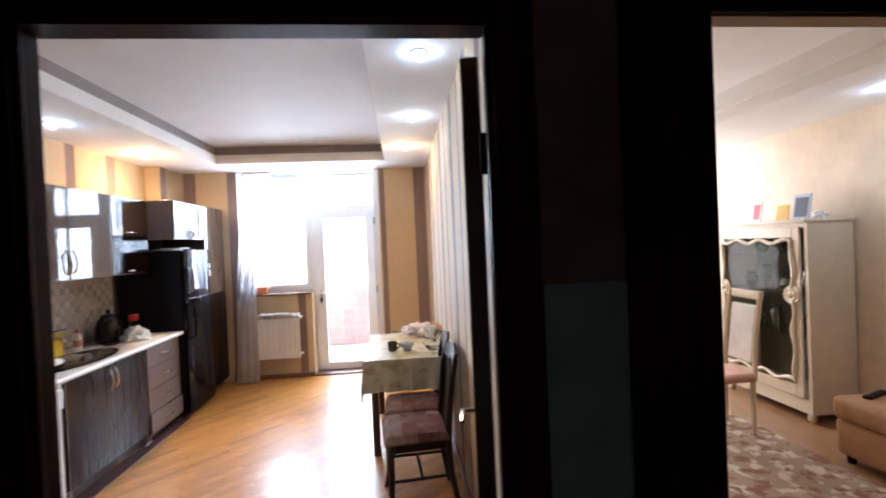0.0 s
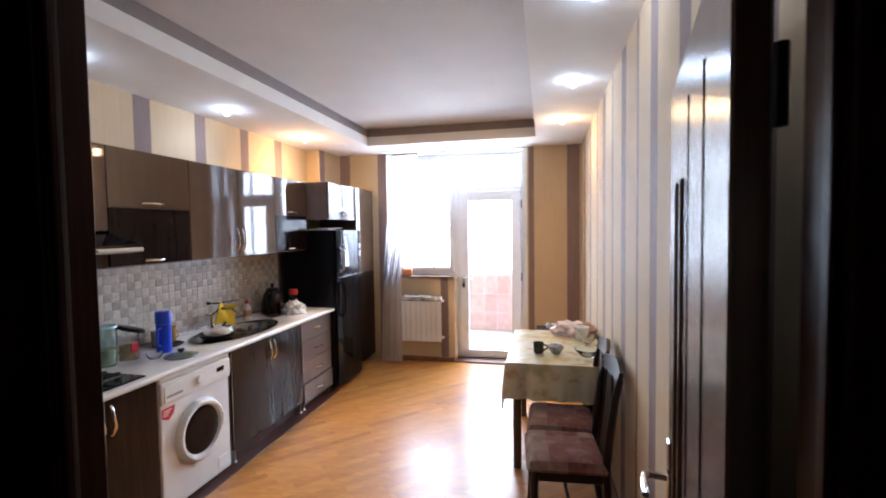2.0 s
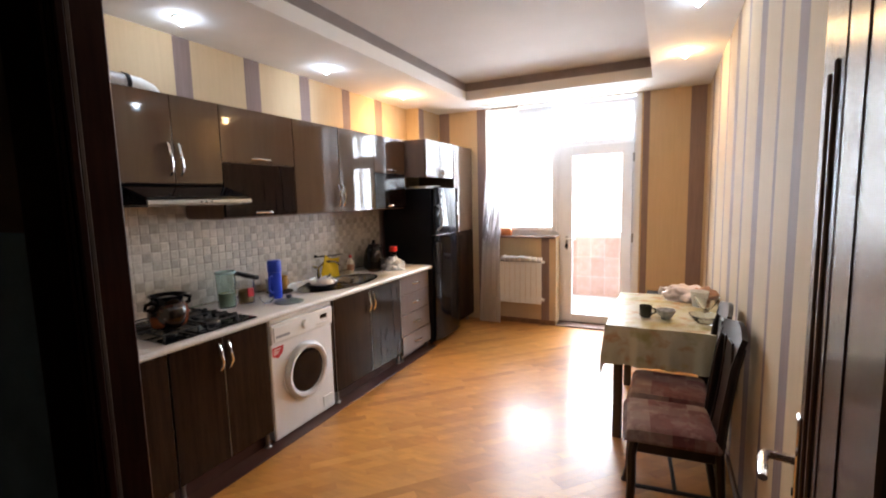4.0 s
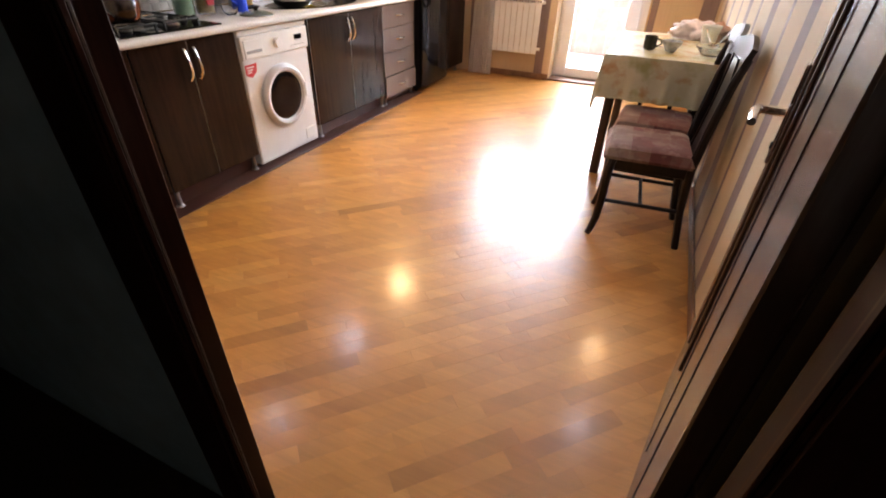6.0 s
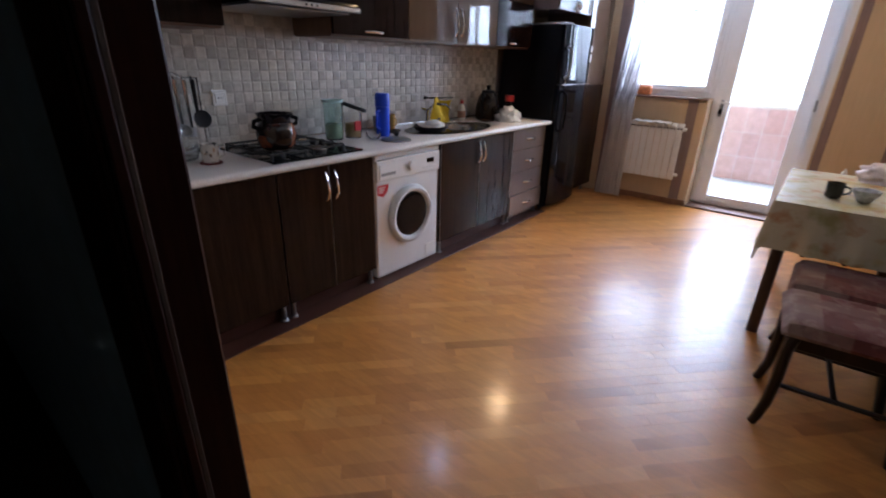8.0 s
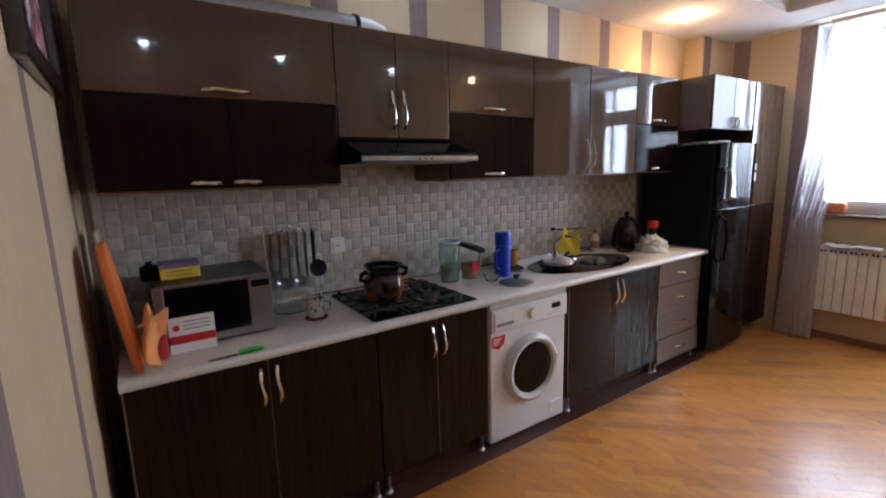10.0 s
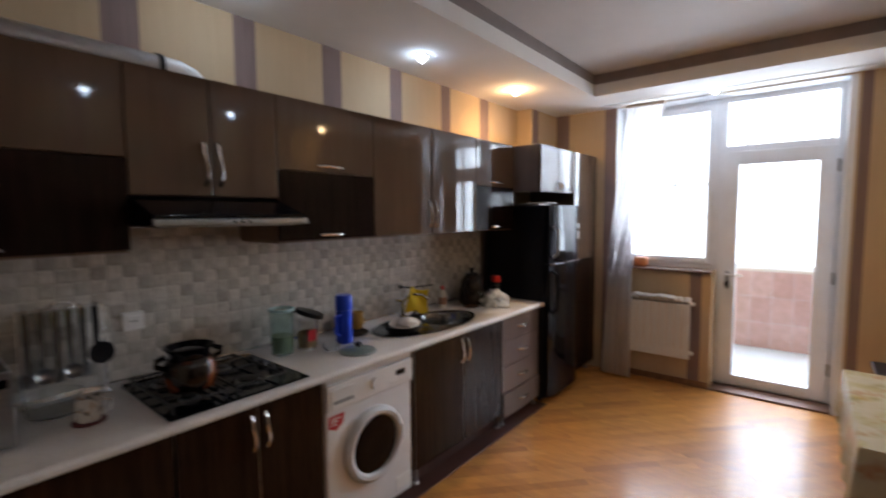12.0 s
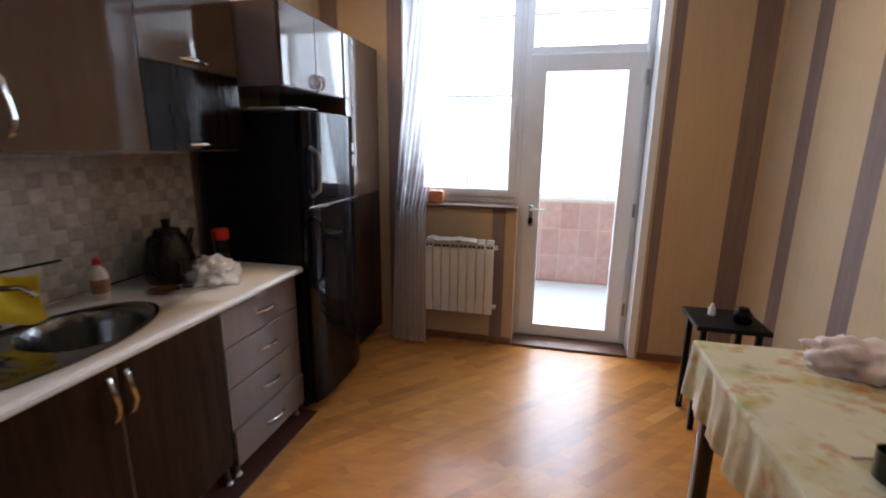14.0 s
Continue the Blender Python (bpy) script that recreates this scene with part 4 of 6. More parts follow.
cloth_mat = spotted("floral_oilcloth", (0.64, 0.585, 0.41), [(0.52, 0.40, 0.12), (0.50, 0.44, 0.22), (0.36, 0.33, 0.15), (0.46, 0.20, 0.07)], 5.2, 0.26, (0.55, 0.72))
TXA, TXB, TYA, TYB, TZ = 2.488, 3.15, 3.005, 4.022, 0.7465


def cloth_at(u, v):
    """One sheet over the table, hanging down on three sides."""
    a, b = -0.22 + (TXB - TXA + 0.22) * u, -0.24 + (TYB - TYA + 0.44) * v
    wx, wy = TXB - TXA, TYB - TYA
    dx, dy = max(0.0, -a), max(0.0, -b, b - wy)
    x, y = TXA + max(0.0, a), TYA + min(max(0.0, b), wy)
    d = math.hypot(dx, dy)
    w = 0.006 + 0.05 * d * (1 + math.sin((y if dx > dy else x) * 38) + 0.5 * math.sin((y if dx > dy else x) * 71 + 1))
    if dx > 0:
        x -= w * dx / d
    if dy > 0:
        y += (w if b > 0 else -w) * dy / d
    z = TZ + 0.003 + 0.001 * math.sin(17 * x + 5 * y) * math.sin(9 * y) - min(d, 0.31)
    return (x, y, z)


solid("tablecloth", sheet(cloth_at, 88, 146), cloth_mat, "cream floral oilcloth hanging over the dining table", "tablecloth", (2.81, 3.51, TZ))

# ---- chairs ----
seat_mat = spotted("patterned_seat_cover", (0.17, 0.105, 0.085), [(0.13, 0.032, 0.028), (0.17, 0.05, 0.04), (0.27, 0.19, 0.15), (0.08, 0.022, 0.022)], 10, 0.85, (0.52, 0.56))


sn = seat_mat.node_tree
check = node(sn, "ShaderNodeTexBrick", Scale=1.0, Mortar_Size=0.0, Bias=0.05, Brick_Width=0.088, Row_Height=0.088, Color1=(0.12, 0.018, 0.016, 1), Color2=(0.26, 0.17, 0.13, 1))
check.offset = 0.0
sn.links.new(coords(sn, "Object", (1, 1, 0.01)), check.inputs["Vector"])
seat_bsdf = sn.nodes["Principled BSDF"]
sn.links.new(mix(sn, 0.3, check.outputs["Color"], seat_bsdf.inputs["Base Color"].links[0].from_socket), seat_bsdf.inputs["Base Color"])


def dining_chair(m, label):
    """Built facing -y at the origin, back towards +y."""
    c = thing("dining_chair", (0, 0, 0), label, "chair", "chairs by the dining table")

    def curved(pts, r0, r1):
        n = len(pts)
        return tube(pts, [r0 + (r1 - r0) * k / (n - 1) for k in range(n)], 8)

    for s in (-1, 1):
        part("leg", curved([(s * 0.165, -0.155, 0.43), (s * 0.178, -0.168, 0.36), (s * 0.172, -0.165, 0.22), (s * 0.168, -0.17, 0.10), (s * 0.175, -0.185, 0.03), (s * 0.18, -0.195, 0.0)], 0.024, 0.016), chair_wood, c)
        part("back_leg", curved([(s * 0.16, 0.235, 0.0), (s * 0.16, 0.20, 0.2), (s * 0.162, 0.185, 0.42)], 0.017, 0.021), chair_wood, c)
        part("back_post", curved([(s * 0.162, 0.185, 0.42), (s * 0.165, 0.20, 0.6), (s * 0.172, 0.225, 0.8), (s * 0.165, 0.25, 0.90)], 0.021, 0.017), chair_wood, c)
        part("side_stretcher", tube([(s * 0.168, -0.165, 0.20), (s * 0.16, 0.20, 0.20)], 0.010, 8), chair_wood, c)
    part("front_rail", box(-0.16, -0.175, 0.37, 0.16, -0.150, 0.43, 0.005), chair_wood, c)
    part("back_rail", box(-0.15, 0.172, 0.37, 0.15, 0.195, 0.43, 0.005), chair_wood, c)
    for s in (-1, 1):
        part("side_rail", box(s * 0.165 - 0.012, -0.15, 0.37, s * 0.165 + 0.012, 0.172, 0.43, 0.004), chair_wood, c)
    part("stretcher", tube([(-0.164, 0.02, 0.20), (0.164, 0.02, 0.20)], 0.010, 8), chair_wood, c)
    part("crest_rail", sheet(lambda u, v: (-0.185 + 0.37 * u, 0.245 + 0.02 * math.sin(math.pi * u) + 0.02 * v, 0.865 + 0.07 * v + 0.03 * v * math.sin(math.pi * u) ** 2), 16, 4, 0.022), chair_wood, c)
    part("splat", sheet(lambda u, v: (-0.045 + 0.09 * u + (u - 0.5) * 0.07 * math.sin(math.pi * v), 0.195 + 0.05 * v + 0.012 * math.sin(math.pi * v), 0.43 + 0.45 * v), 8, 12, 0.012), chair_wood, c)
    for s in (-1, 1):
        part("slat", sheet(lambda u, v: (s * (0.105 + 0.02 * math.sin(math.pi * v)) - 0.011 + 0.022 * u, 0.195 + 0.05 * v + 0.012 * math.sin(math.pi * v), 0.43 + 0.45 * v), 2, 12, 0.01), chair_wood, c)
    seat = sheet(lambda u, v: (-0.195 + 0.39 * u, -0.205 + 0.40 * v, 0.438 + 0.05 * (1 - (2 * u - 1) ** 10) ** 0.5 * (1 - (2 * v - 1) ** 10) ** 0.5), 22, 22)
    part("seat", join(seat, box(-0.19, -0.20, 0.424, 0.19, 0.19, 0.437)), seat_mat, c, "padded seat with a patterned red and beige cover")
    c.matrix_basis = m
    return c


ch1 = dining_chair(pose(2.842, 2.445, 0, 0, 0, -86), "black carved wooden chair with a red patterned seat")
copy_thing(ch1, pose(2.845, 2.86, 0, 0, 0, -91))

# ---- things on the table ----
CTZ = TZ + 0.0045


def bag_mesh(rx, ry, rz, seed, at, rough=0.25, n=20):
    """A crumpled soft bag."""
    bm = bmesh.new()
    bmesh.ops.create_icosphere(bm, subdivisions=4, radius=1.0)
    off = Vector((seed * 3.1, seed * 1.7, seed))
    for v in bm.verts:
        k = 1 + rough * noise.noise(v.co * 2.2 + off) + rough * 0.5 * abs(noise.noise(v.co * 5.5 + off))
        p = v.co * k
        z = max(p.z, -0.55) + 0.55
        v.co = Vector((at[0] + rx * p.x, at[1] + ry * p.y, at[2] + rz * z / 1.4))
    return bm


pink_bag = plain("pale_pink_plastic", (0.72, 0.6, 0.58), 0.35, vary=0.1, scale=25, relief=0.3)
white_bag = plain("white_plastic_film", (0.82, 0.82, 0.82), 0.35, vary=0.06, scale=30, relief=0.3)
china = plain("white_china", (0.78, 0.77, 0.74), 0.18, vary=0.04)
solid("plastic_bag", bag_mesh(0.14, 0.10, 0.10, 3, (2.95, 3.89, CTZ), 0.5), pink_bag, "crumpled pale pink plastic bag on the table", "bag")
solid("bread_bag", bag_mesh(0.08, 0.07, 0.09, 8, (3.065, 3.84, CTZ), 0.5), plain("brown_bread", (0.4, 0.2, 0.12), 0.6, vary=0.3, scale=30), "brown bread in an open bag on the table", "bread")
solid("cup", lathe([(0, 0), (0.038, 0), (0.042, 0.004), (0.052, 0.06), (0.059, 0.105), (0.062, 0.108), (0.058, 0.108), (0.049, 0.06), (0.038, 0.01), (0, 0.01)], 28, (3.03, 3.70, CTZ)), china, "white tapered china cup on the floral tablecloth", "cup")
solid("glass_bowl", lathe([(0, 0), (0.034, 0), (0.036, 0.005), (0.014, 0.014), (0.012, 0.022), (0.03, 0.034), (0.055, 0.07), (0.078, 0.112), (0.074, 0.112), (0.05, 0.072), (0.026, 0.040), (0, 0.034)], 28, (3.06, 3.50, CTZ)), clear("cut_glass", (0.95, 0.96, 0.94), 0.03), "clear footed glass bowl on the floral tablecloth", "bowl")
solid("glass_dish", lathe([(0, 0), (0.05, 0), (0.055, 0.006), (0.08, 0.03), (0.095, 0.05), (0.09, 0.05), (0.05, 0.012), (0, 0.01)], 28, (3.04, 3.25, CTZ)), clear("clear_glass", (0.92, 0.95, 0.95), 0.03), "clear glass dish on the floral tablecloth", "dish")
mugm = plain("dark_glazed_ceramic", (0.03, 0.028, 0.02), 0.2, vary=0.3)
mg = thing("mug", (2.70, 3.275, CTZ), "dark glazed mug on the floral tablecloth", "mug")
part("cup", lathe([(0, 0), (0.028, 0), (0.036, 0.008), (0.038, 0.075), (0.034, 0.075), (0.032, 0.01), (0, 0.01)], 24, (2.70, 3.275, CTZ)), mugm, mg)
part("handle", tube([(2.735, 3.275, CTZ + 0.06), (2.758, 3.275, CTZ + 0.055), (2.762, 3.275, CTZ + 0.035), (2.736, 3.275, CTZ + 0.018)], 0.005, 8), mugm, mg)
solid("bowl", lathe([(0, 0), (0.025, 0), (0.03, 0.006), (0.052, 0.04), (0.057, 0.058), (0.053, 0.058), (0.045, 0.035), (0.02, 0.01), (0, 0.009)], 28, (2.82, 3.275, CTZ)), plain("grey_white_china", (0.45, 0.45, 0.45), 0.2, vary=0.35, scale=50), "small patterned china bowl on the tablecloth", "bowl")
solid("spoon", join(tube([(2.66, 3.345, CTZ + 0.005), (2.76, 3.36, CTZ + 0.008), (2.80, 3.365, CTZ + 0.004)], 0.003, 6), lathe([(0, 0), (0.012, 0.002), (0.016, 0.007), (0, 0.004)], 14, (2.815, 3.367, CTZ))), steel, "steel spoon lying on the tablecloth", "spoon")

# small black stand by the window
stn = thing("side_table", (2.88, 4.70, 0), "small black side table beyond the dining table", "side table")
part("top", box(2.66, 4.56, 0.585, 3.00, 4.88, 0.61, 0.005, 2), black_satin, stn)
for x in (2.69, 2.945):
    for y in (4.59, 4.825):
        part("leg", box(x, y, 0, x + 0.028, y + 0.028, 0.585, 0.003), black_satin, stn)
solid("black_jar", lathe([(0, 0), (0.04, 0), (0.045, 0.01), (0.045, 0.05), (0.03, 0.065), (0.025, 0.08), (0, 0.082)], 20, (2.90, 4.68, 0.6105)), black_gloss, "black lidded jar on the side table", "jar")
solid("white_bottle", lathe([(0, 0), (0.018, 0), (0.02, 0.01), (0.018, 0.04), (0.008, 0.055), (0.008, 0.065), (0, 0.066)], 16, (2.78, 4.76, 0.6105)), china, "small white bottle on the side table", "bottle")

# ---- on the worktop ----
WZ = CT1 + 0.0006
tint_glass = clear("pale_green_glass", (0.80, 0.93, 0.90), 0.05)
clear_plastic = clear("clear_plastic", (0.93, 0.95, 0.95), 0.08)

# inset sink with drainer
def sink_at(u, v):
    a, r = 2 * math.pi * u, v
    x, y = SX + (SA + 0.012) * r * math.cos(a), SY + (SB + 0.012) * r * math.sin(a)
    d = math.hypot(x - 0.335, (y - 3.31))
    z = WZ + 0.004 - 0.012 * max(0.0, min(1.0, (0.95 - r) / 0.06))
    z -= 0.15 * max(0.0, min(1.0, (0.185 - d) / 0.03))
    if d > 0.19 and r < 0.85 and y < 3.08:
        z += 0.0035 * math.sin(y * 2 * math.pi / 0.035) * min(1, (0.85 - r) * 8)
    return (x, y, z)


sk = thing("sink", (SX, SY, CT1), "oval stainless steel sink with a ribbed drainer", "sink")
sb = sheet(sink_at, 96, 60)
bmesh.ops.remove_doubles(sb, verts=sb.verts[:], dist=0.0003)
part("basin", sb, sink_steel, sk)
part("drain", lathe([(0, 0), (0.03, 0), (0.034, 0.004), (0.02, 0.006), (0, 0.003)], 20, (0.335, 3.31, WZ - 0.158)), chrome, sk)
fa = thing("tap", (0.11, 3.14, CT1), "chrome mixer tap behind the sink", "tap")
part("base", lathe([(0, 0), (0.026, 0), (0.026, 0.008), (0.02, 0.014), (0.018, 0.09), (0.02, 0.10), (0, 0.104)], 20, (0.085, 3.14, WZ)), chrome, fa)
part("spout", tube([(0.085, 3.14, WZ + 0.06), (0.10, 3.145, WZ + 0.12), (0.15, 3.17, WZ + 0.165), (0.22, 3.22, WZ + 0.16), (0.25, 3.24, WZ + 0.13)], 0.011, 10), chrome, fa)
part("lever", tube([(0.085, 3.14, WZ + 0.10), (0.09, 3.12, WZ + 0.12), (0.10, 3.06, WZ + 0.135)], [0.012, 0.009, 0.007], 8), chrome, fa)
pan = thing("frying_pan", (0.36, 2.87, CT1), "dark non-stick pan standing on the drainer", "pan")
part("body", lathe([(0, 0), (0.10, 0), (0.108, 0.006), (0.128, 0.036), (0.124, 0.037), (0.103, 0.009), (0, 0.006)], 36, (0.365, 2.865, WZ + 0.008)), black_satin, pan)
part("handle", tube([(0.30, 2.985, WZ + 0.038), (0.27, 3.05, WZ + 0.055), (0.23, 3.13, WZ + 0.06)], [0.012, 0.010, 0.011], 8), black_satin, pan)
dish = thing("plate", (0.36, 2.89, WZ + 0.026), "white plate and cup drying on the drainer", "plate")
part("plate", moved(lathe([(0, 0), (0.05, 0), (0.085, 0.012), (0.10, 0.022), (0.097, 0.024), (0.05, 0.006), (0, 0.005)], 30), pose(0.37, 2.875, WZ + 0.030, 5, 4)), china, dish)
part("upturned_bowl", moved(lathe([(0.072, 0), (0.068, 0.014), (0.05, 0.030), (0.025, 0.038), (0, 0.04)], 26), pose(0.375, 2.90, WZ + 0.043, -4, 5)), china, dish)
solid("tray", lathe([(0, 0), (0.08, 0), (0.10, 0.008), (0.098, 0.011), (0.078, 0.004), (0, 0.004)], 30, (0.16, 2.63, WZ)), black_satin, "dark round pan lid on the worktop", "lid")
for nm, x, y, m_, lb in (("hanging_cup", 0.10, 2.60, steel, "steel cup on the worktop by the tiles"), ("yellow_cup", 0.10, 2.72, plain("amber_plastic", (0.5, 0.28, 0.06), 0.3), "amber cup on the worktop by the tiles")):
    c_ = thing(nm, (x, y, CT1), lb, "cup")
    part("cup", lathe([(0, 0), (0.03, 0), (0.033, 0.006), (0.04, 0.11), (0.037, 0.11), (0.03, 0.01), (0, 0.01)], 22, (x, y, WZ)), m_, c_)
    part("handle", tube([(x + 0.036, y, WZ + 0.09), (x + 0.06, y, WZ + 0.08), (x + 0.06, y, WZ + 0.045), (x + 0.034, y, WZ + 0.03)], 0.004, 6), m_, c_)
yl = plain("yellow_cloth", (0.8, 0.55, 0.02), 0.8, vary=0.15)
solid("dishcloth", sheet(lambda u, v: (0.125 + 0.035 * math.sin(5 * u + 2 * v) * v + 0.075 * u, 3.15 + 0.13 * u + 0.03 * (u - 0.5) * (1 - v), WZ + 0.03 + 0.17 * v + 0.015 * math.sin(6 * u)), 20, 20, 0.008), yl, "yellow cleaning cloth hung behind the sink", "cloth", (0.13, 3.22, WZ + 0.03))
solid("hook_rail", join(tube([(0.03, 3.20, WZ + 0.2), (0.12, 3.20, WZ + 0.205), (0.135, 3.25, WZ + 0.205), (0.135, 3.42, WZ + 0.2)], 0.005, 8), tube([(0.0095, 3.20, WZ + 0.2), (0.03, 3.20, WZ + 0.2)], 0.012, 10)), black_satin, "dark wall hook behind the sink", "hook")
bt = thing("detergent_bottle", (0.12, 3.56, CT1), "white detergent bottle with a red cap", "bottle")
part("bottle", lathe([(0, 0), (0.028, 0), (0.032, 0.008), (0.033, 0.09), (0.028, 0.12), (0.014, 0.135), (0.013, 0.145), (0, 0.145)], 22, (0.12, 3.56, WZ)), plain("cream_plastic", (0.72, 0.66, 0.55), 0.35), bt)
part("cap", lathe([(0, 0), (0.015, 0), (0.014, 0.02), (0.006, 0.03), (0, 0.031)], 16, (0.12, 3.56, WZ + 0.1455)), red, bt)
part("printed_label", lathe([(0.0334, 0.03), (0.0338, 0.031), (0.0338, 0.085), (0.0334, 0.086)], 22, (0.12, 3.56, WZ)), plain("brown_print", (0.4, 0.2, 0.12), 0.5, vary=0.5, scale=60), bt)
kt = thing("kettle", (0.19, 3.85, CT1), "large dark kettle standing by the fridge", "kettle")
ktm = plain("dark_bronze", (0.03, 0.02, 0.014), 0.25, 0.5, vary=0.3)
KX, KY = 0.19, 3.85
part("body", lathe([(0, 0), (0.095, 0), (0.108, 0.025), (0.106, 0.11), (0.085, 0.19), (0.062, 0.225), (0, 0.232)], 32, (KX, KY, WZ)), ktm, kt)
part("lid", lathe([(0.06, 0.226), (0.055, 0.246), (0.016, 0.254), (0.016, 0.276), (0.022, 0.29), (0, 0.292)], 24, (KX, KY, WZ)), black_satin, kt)
part("handle", tube([(KX + 0.02, KY - 0.08, WZ + 0.20), (KX + 0.03, KY - 0.12, WZ + 0.225), (KX + 0.035, KY - 0.145, WZ + 0.17), (KX + 0.03, KY - 0.13, WZ + 0.07), (KX + 0.02, KY - 0.095, WZ + 0.04)], 0.012, 8), black_satin, kt)
part("spout", tube([(KX, KY + 0.08, WZ + 0.12), (KX, KY + 0.125, WZ + 0.18), (KX, KY + 0.145, WZ + 0.225)], [0.026, 0.017, 0.013], 10), ktm, kt)
solid("drinking_glass", lathe([(0, 0), (0.03, 0), (0.034, 0.12), (0.032, 0.12), (0.028, 0.008), (0, 0.007)], 24, (0.33, 3.80, WZ)), clear_plastic, "clear drinking glass in front of the kettle", "glass")
solid("saucer", lathe([(0, 0), (0.04, 0), (0.065, 0.01), (0.063, 0.013), (0.04, 0.005), (0, 0.005)], 24, (0.29, 3.70, WZ)), plain("brown_glazed", (0.14, 0.08, 0.05), 0.25), "brown saucer on the worktop", "saucer")
jr = thing("jar", (0.25, 4.12, CT1), "tall glass jar with a red lid beside the fridge", "jar")
part("glass", lathe([(0, 0), (0.036, 0), (0.04, 0.006), (0.04, 0.13), (0.034, 0.15), (0.031, 0.15), (0.036, 0.128), (0.036, 0.008), (0, 0.006)], 26, (0.25, 4.12, WZ)), clear_plastic, jr)
part("contents", lathe([(0, 0.007), (0.0355, 0.008), (0.0355, 0.07), (0, 0.072)], 22, (0.25, 4.12, WZ)), plain("dark_spice", (0.10, 0.06, 0.03), 0.8, vary=0.5, scale=90), jr)
part("lid", lathe([(0.041, 0.148), (0.042, 0.15), (0.042, 0.195), (0.038, 0.202), (0, 0.203), (0, 0.151), (0.03, 0.151), (0.041, 0.148)], 26, (0.25, 4.12, WZ)), plain("red_plastic", (0.7, 0.03, 0.02), 0.35), jr, "red plastic lid")
solid("plastic_bag", bag_mesh(0.085, 0.09, 0.105, 5, (0.40, 3.88, WZ), 0.7), white_bag, "tied white plastic bag on the worktop", "bag")

# thermos, jugs, glass lid
th = thing("thermos", (0.28, 2.475, CT1), "tall bright blue thermos on the worktop", "thermos")
blue = plain("blue_plastic", (0.01, 0.06, 0.62), 0.3, vary=0.08)
part("body", lathe([(0, 0), (0.042, 0), (0.046, 0.008), (0.046, 0.185), (0.043, 0.19), (0, 0.19)], 28, (0.28, 2.475, WZ)), blue, th)
part("cup_lid", lathe([(0.044, 0.1905), (0.049, 0.193), (0.049, 0.262), (0.043, 0.275), (0, 0.276), (0, 0.1905), (0.044, 0.1905)], 28, (0.28, 2.475, WZ)), blue, th)
part("handle", tube([(0.30, 2.432, WZ + 0.17), (0.305, 2.40, WZ + 0.165), (0.305, 2.395, WZ + 0.07), (0.30, 2.432, WZ + 0.05)], 0.008, 8), blue, th)
jg = thing("water_jug", (0.19, 2.14, CT1), "clear pale green plastic water jug", "jug")
part("jug", lathe([(0, 0), (0.05, 0), (0.055, 0.006), (0.062, 0.235), (0.059, 0.235), (0.052, 0.012), (0, 0.01)], 30, (0.19, 2.14, WZ)), tint_glass, jg)
part("water", lathe([(0, 0.0105), (0.0515, 0.0125), (0.0545, 0.10), (0, 0.10)], 26, (0.19, 2.14, WZ)), plain("pale_green_fill", (0.45, 0.55, 0.42), 0.2), jg)
part("rim", lathe([(0.0592, 0.228), (0.0645, 0.23), (0.0645, 0.242), (0.0592, 0.242), (0.0592, 0.228)], 30, (0.19, 2.14, WZ)), plain("pale_cyan_plastic", (0.45, 0.65, 0.68), 0.4), jg)
ct = thing("storage_canister", (0.20, 2.285, CT1), "clear canister with a dark tilted lid and red label", "canister")
part("canister", lathe([(0, 0), (0.05, 0), (0.054, 0.006), (0.058, 0.16), (0.055, 0.16), (0.05, 0.01), (0, 0.008)], 28, (0.20, 2.285, WZ)), clear_plastic, ct)
part("contents", lathe([(0, 0.009), (0.049, 0.011), (0.052, 0.09), (0, 0.095)], 24, (0.20, 2.285, WZ)), plain("pasta", (0.45, 0.33, 0.14), 0.7, vary=0.4, scale=80), ct)
part("label", box(0.252, 2.25, WZ + 0.05, 0.262, 2.30, WZ + 0.11, 0.002), red, ct)
part("lid", moved(lathe([(0, 0), (0.078, 0), (0.08, 0.008), (0.076, 0.022), (0, 0.026)], 28), pose(0.205, 2.295, WZ + 0.180, -16, 10)), black_satin, ct, "dark tilted plastic lid")
gb = solid("glass_bowl", lathe([(0, 0), (0.03, 0), (0.045, 0.02), (0.05, 0.045), (0.047, 0.045), (0.04, 0.02), (0.025, 0.006), (0, 0.006)], 26, (0.34, 2.335, WZ)), clear_plastic, "small clear glass bowl on the worktop", "bowl")
pl = thing("pan_lid", (0.47, 2.41, CT1), "round glass pan lid lying on the worktop", "pan lid")
part("glass", lathe([(0.094, 0.001), (0.092, 0.008), (0.06, 0.020), (0.02, 0.026), (0, 0.0265), (0, 0.0235), (0.02, 0.023), (0.06, 0.017), (0.09, 0.005), (0.094, 0.001)], 36, (0.47, 2.41, WZ)), tint_glass, pl)
part("rim", lathe([(0.0915, 0.0), (0.097, 0.0), (0.098, 0.004), (0.095, 0.008), (0.0915, 0.006), (0.0915, 0.0)], 36, (0.47, 2.41, WZ)), steel, pl)
part("knob", lathe([(0, 0.026), (0.012, 0.027), (0.012, 0.034), (0.02, 0.04), (0.02, 0.048), (0, 0.052)], 18, (0.47, 2.41, WZ)), black_rubber, pl)

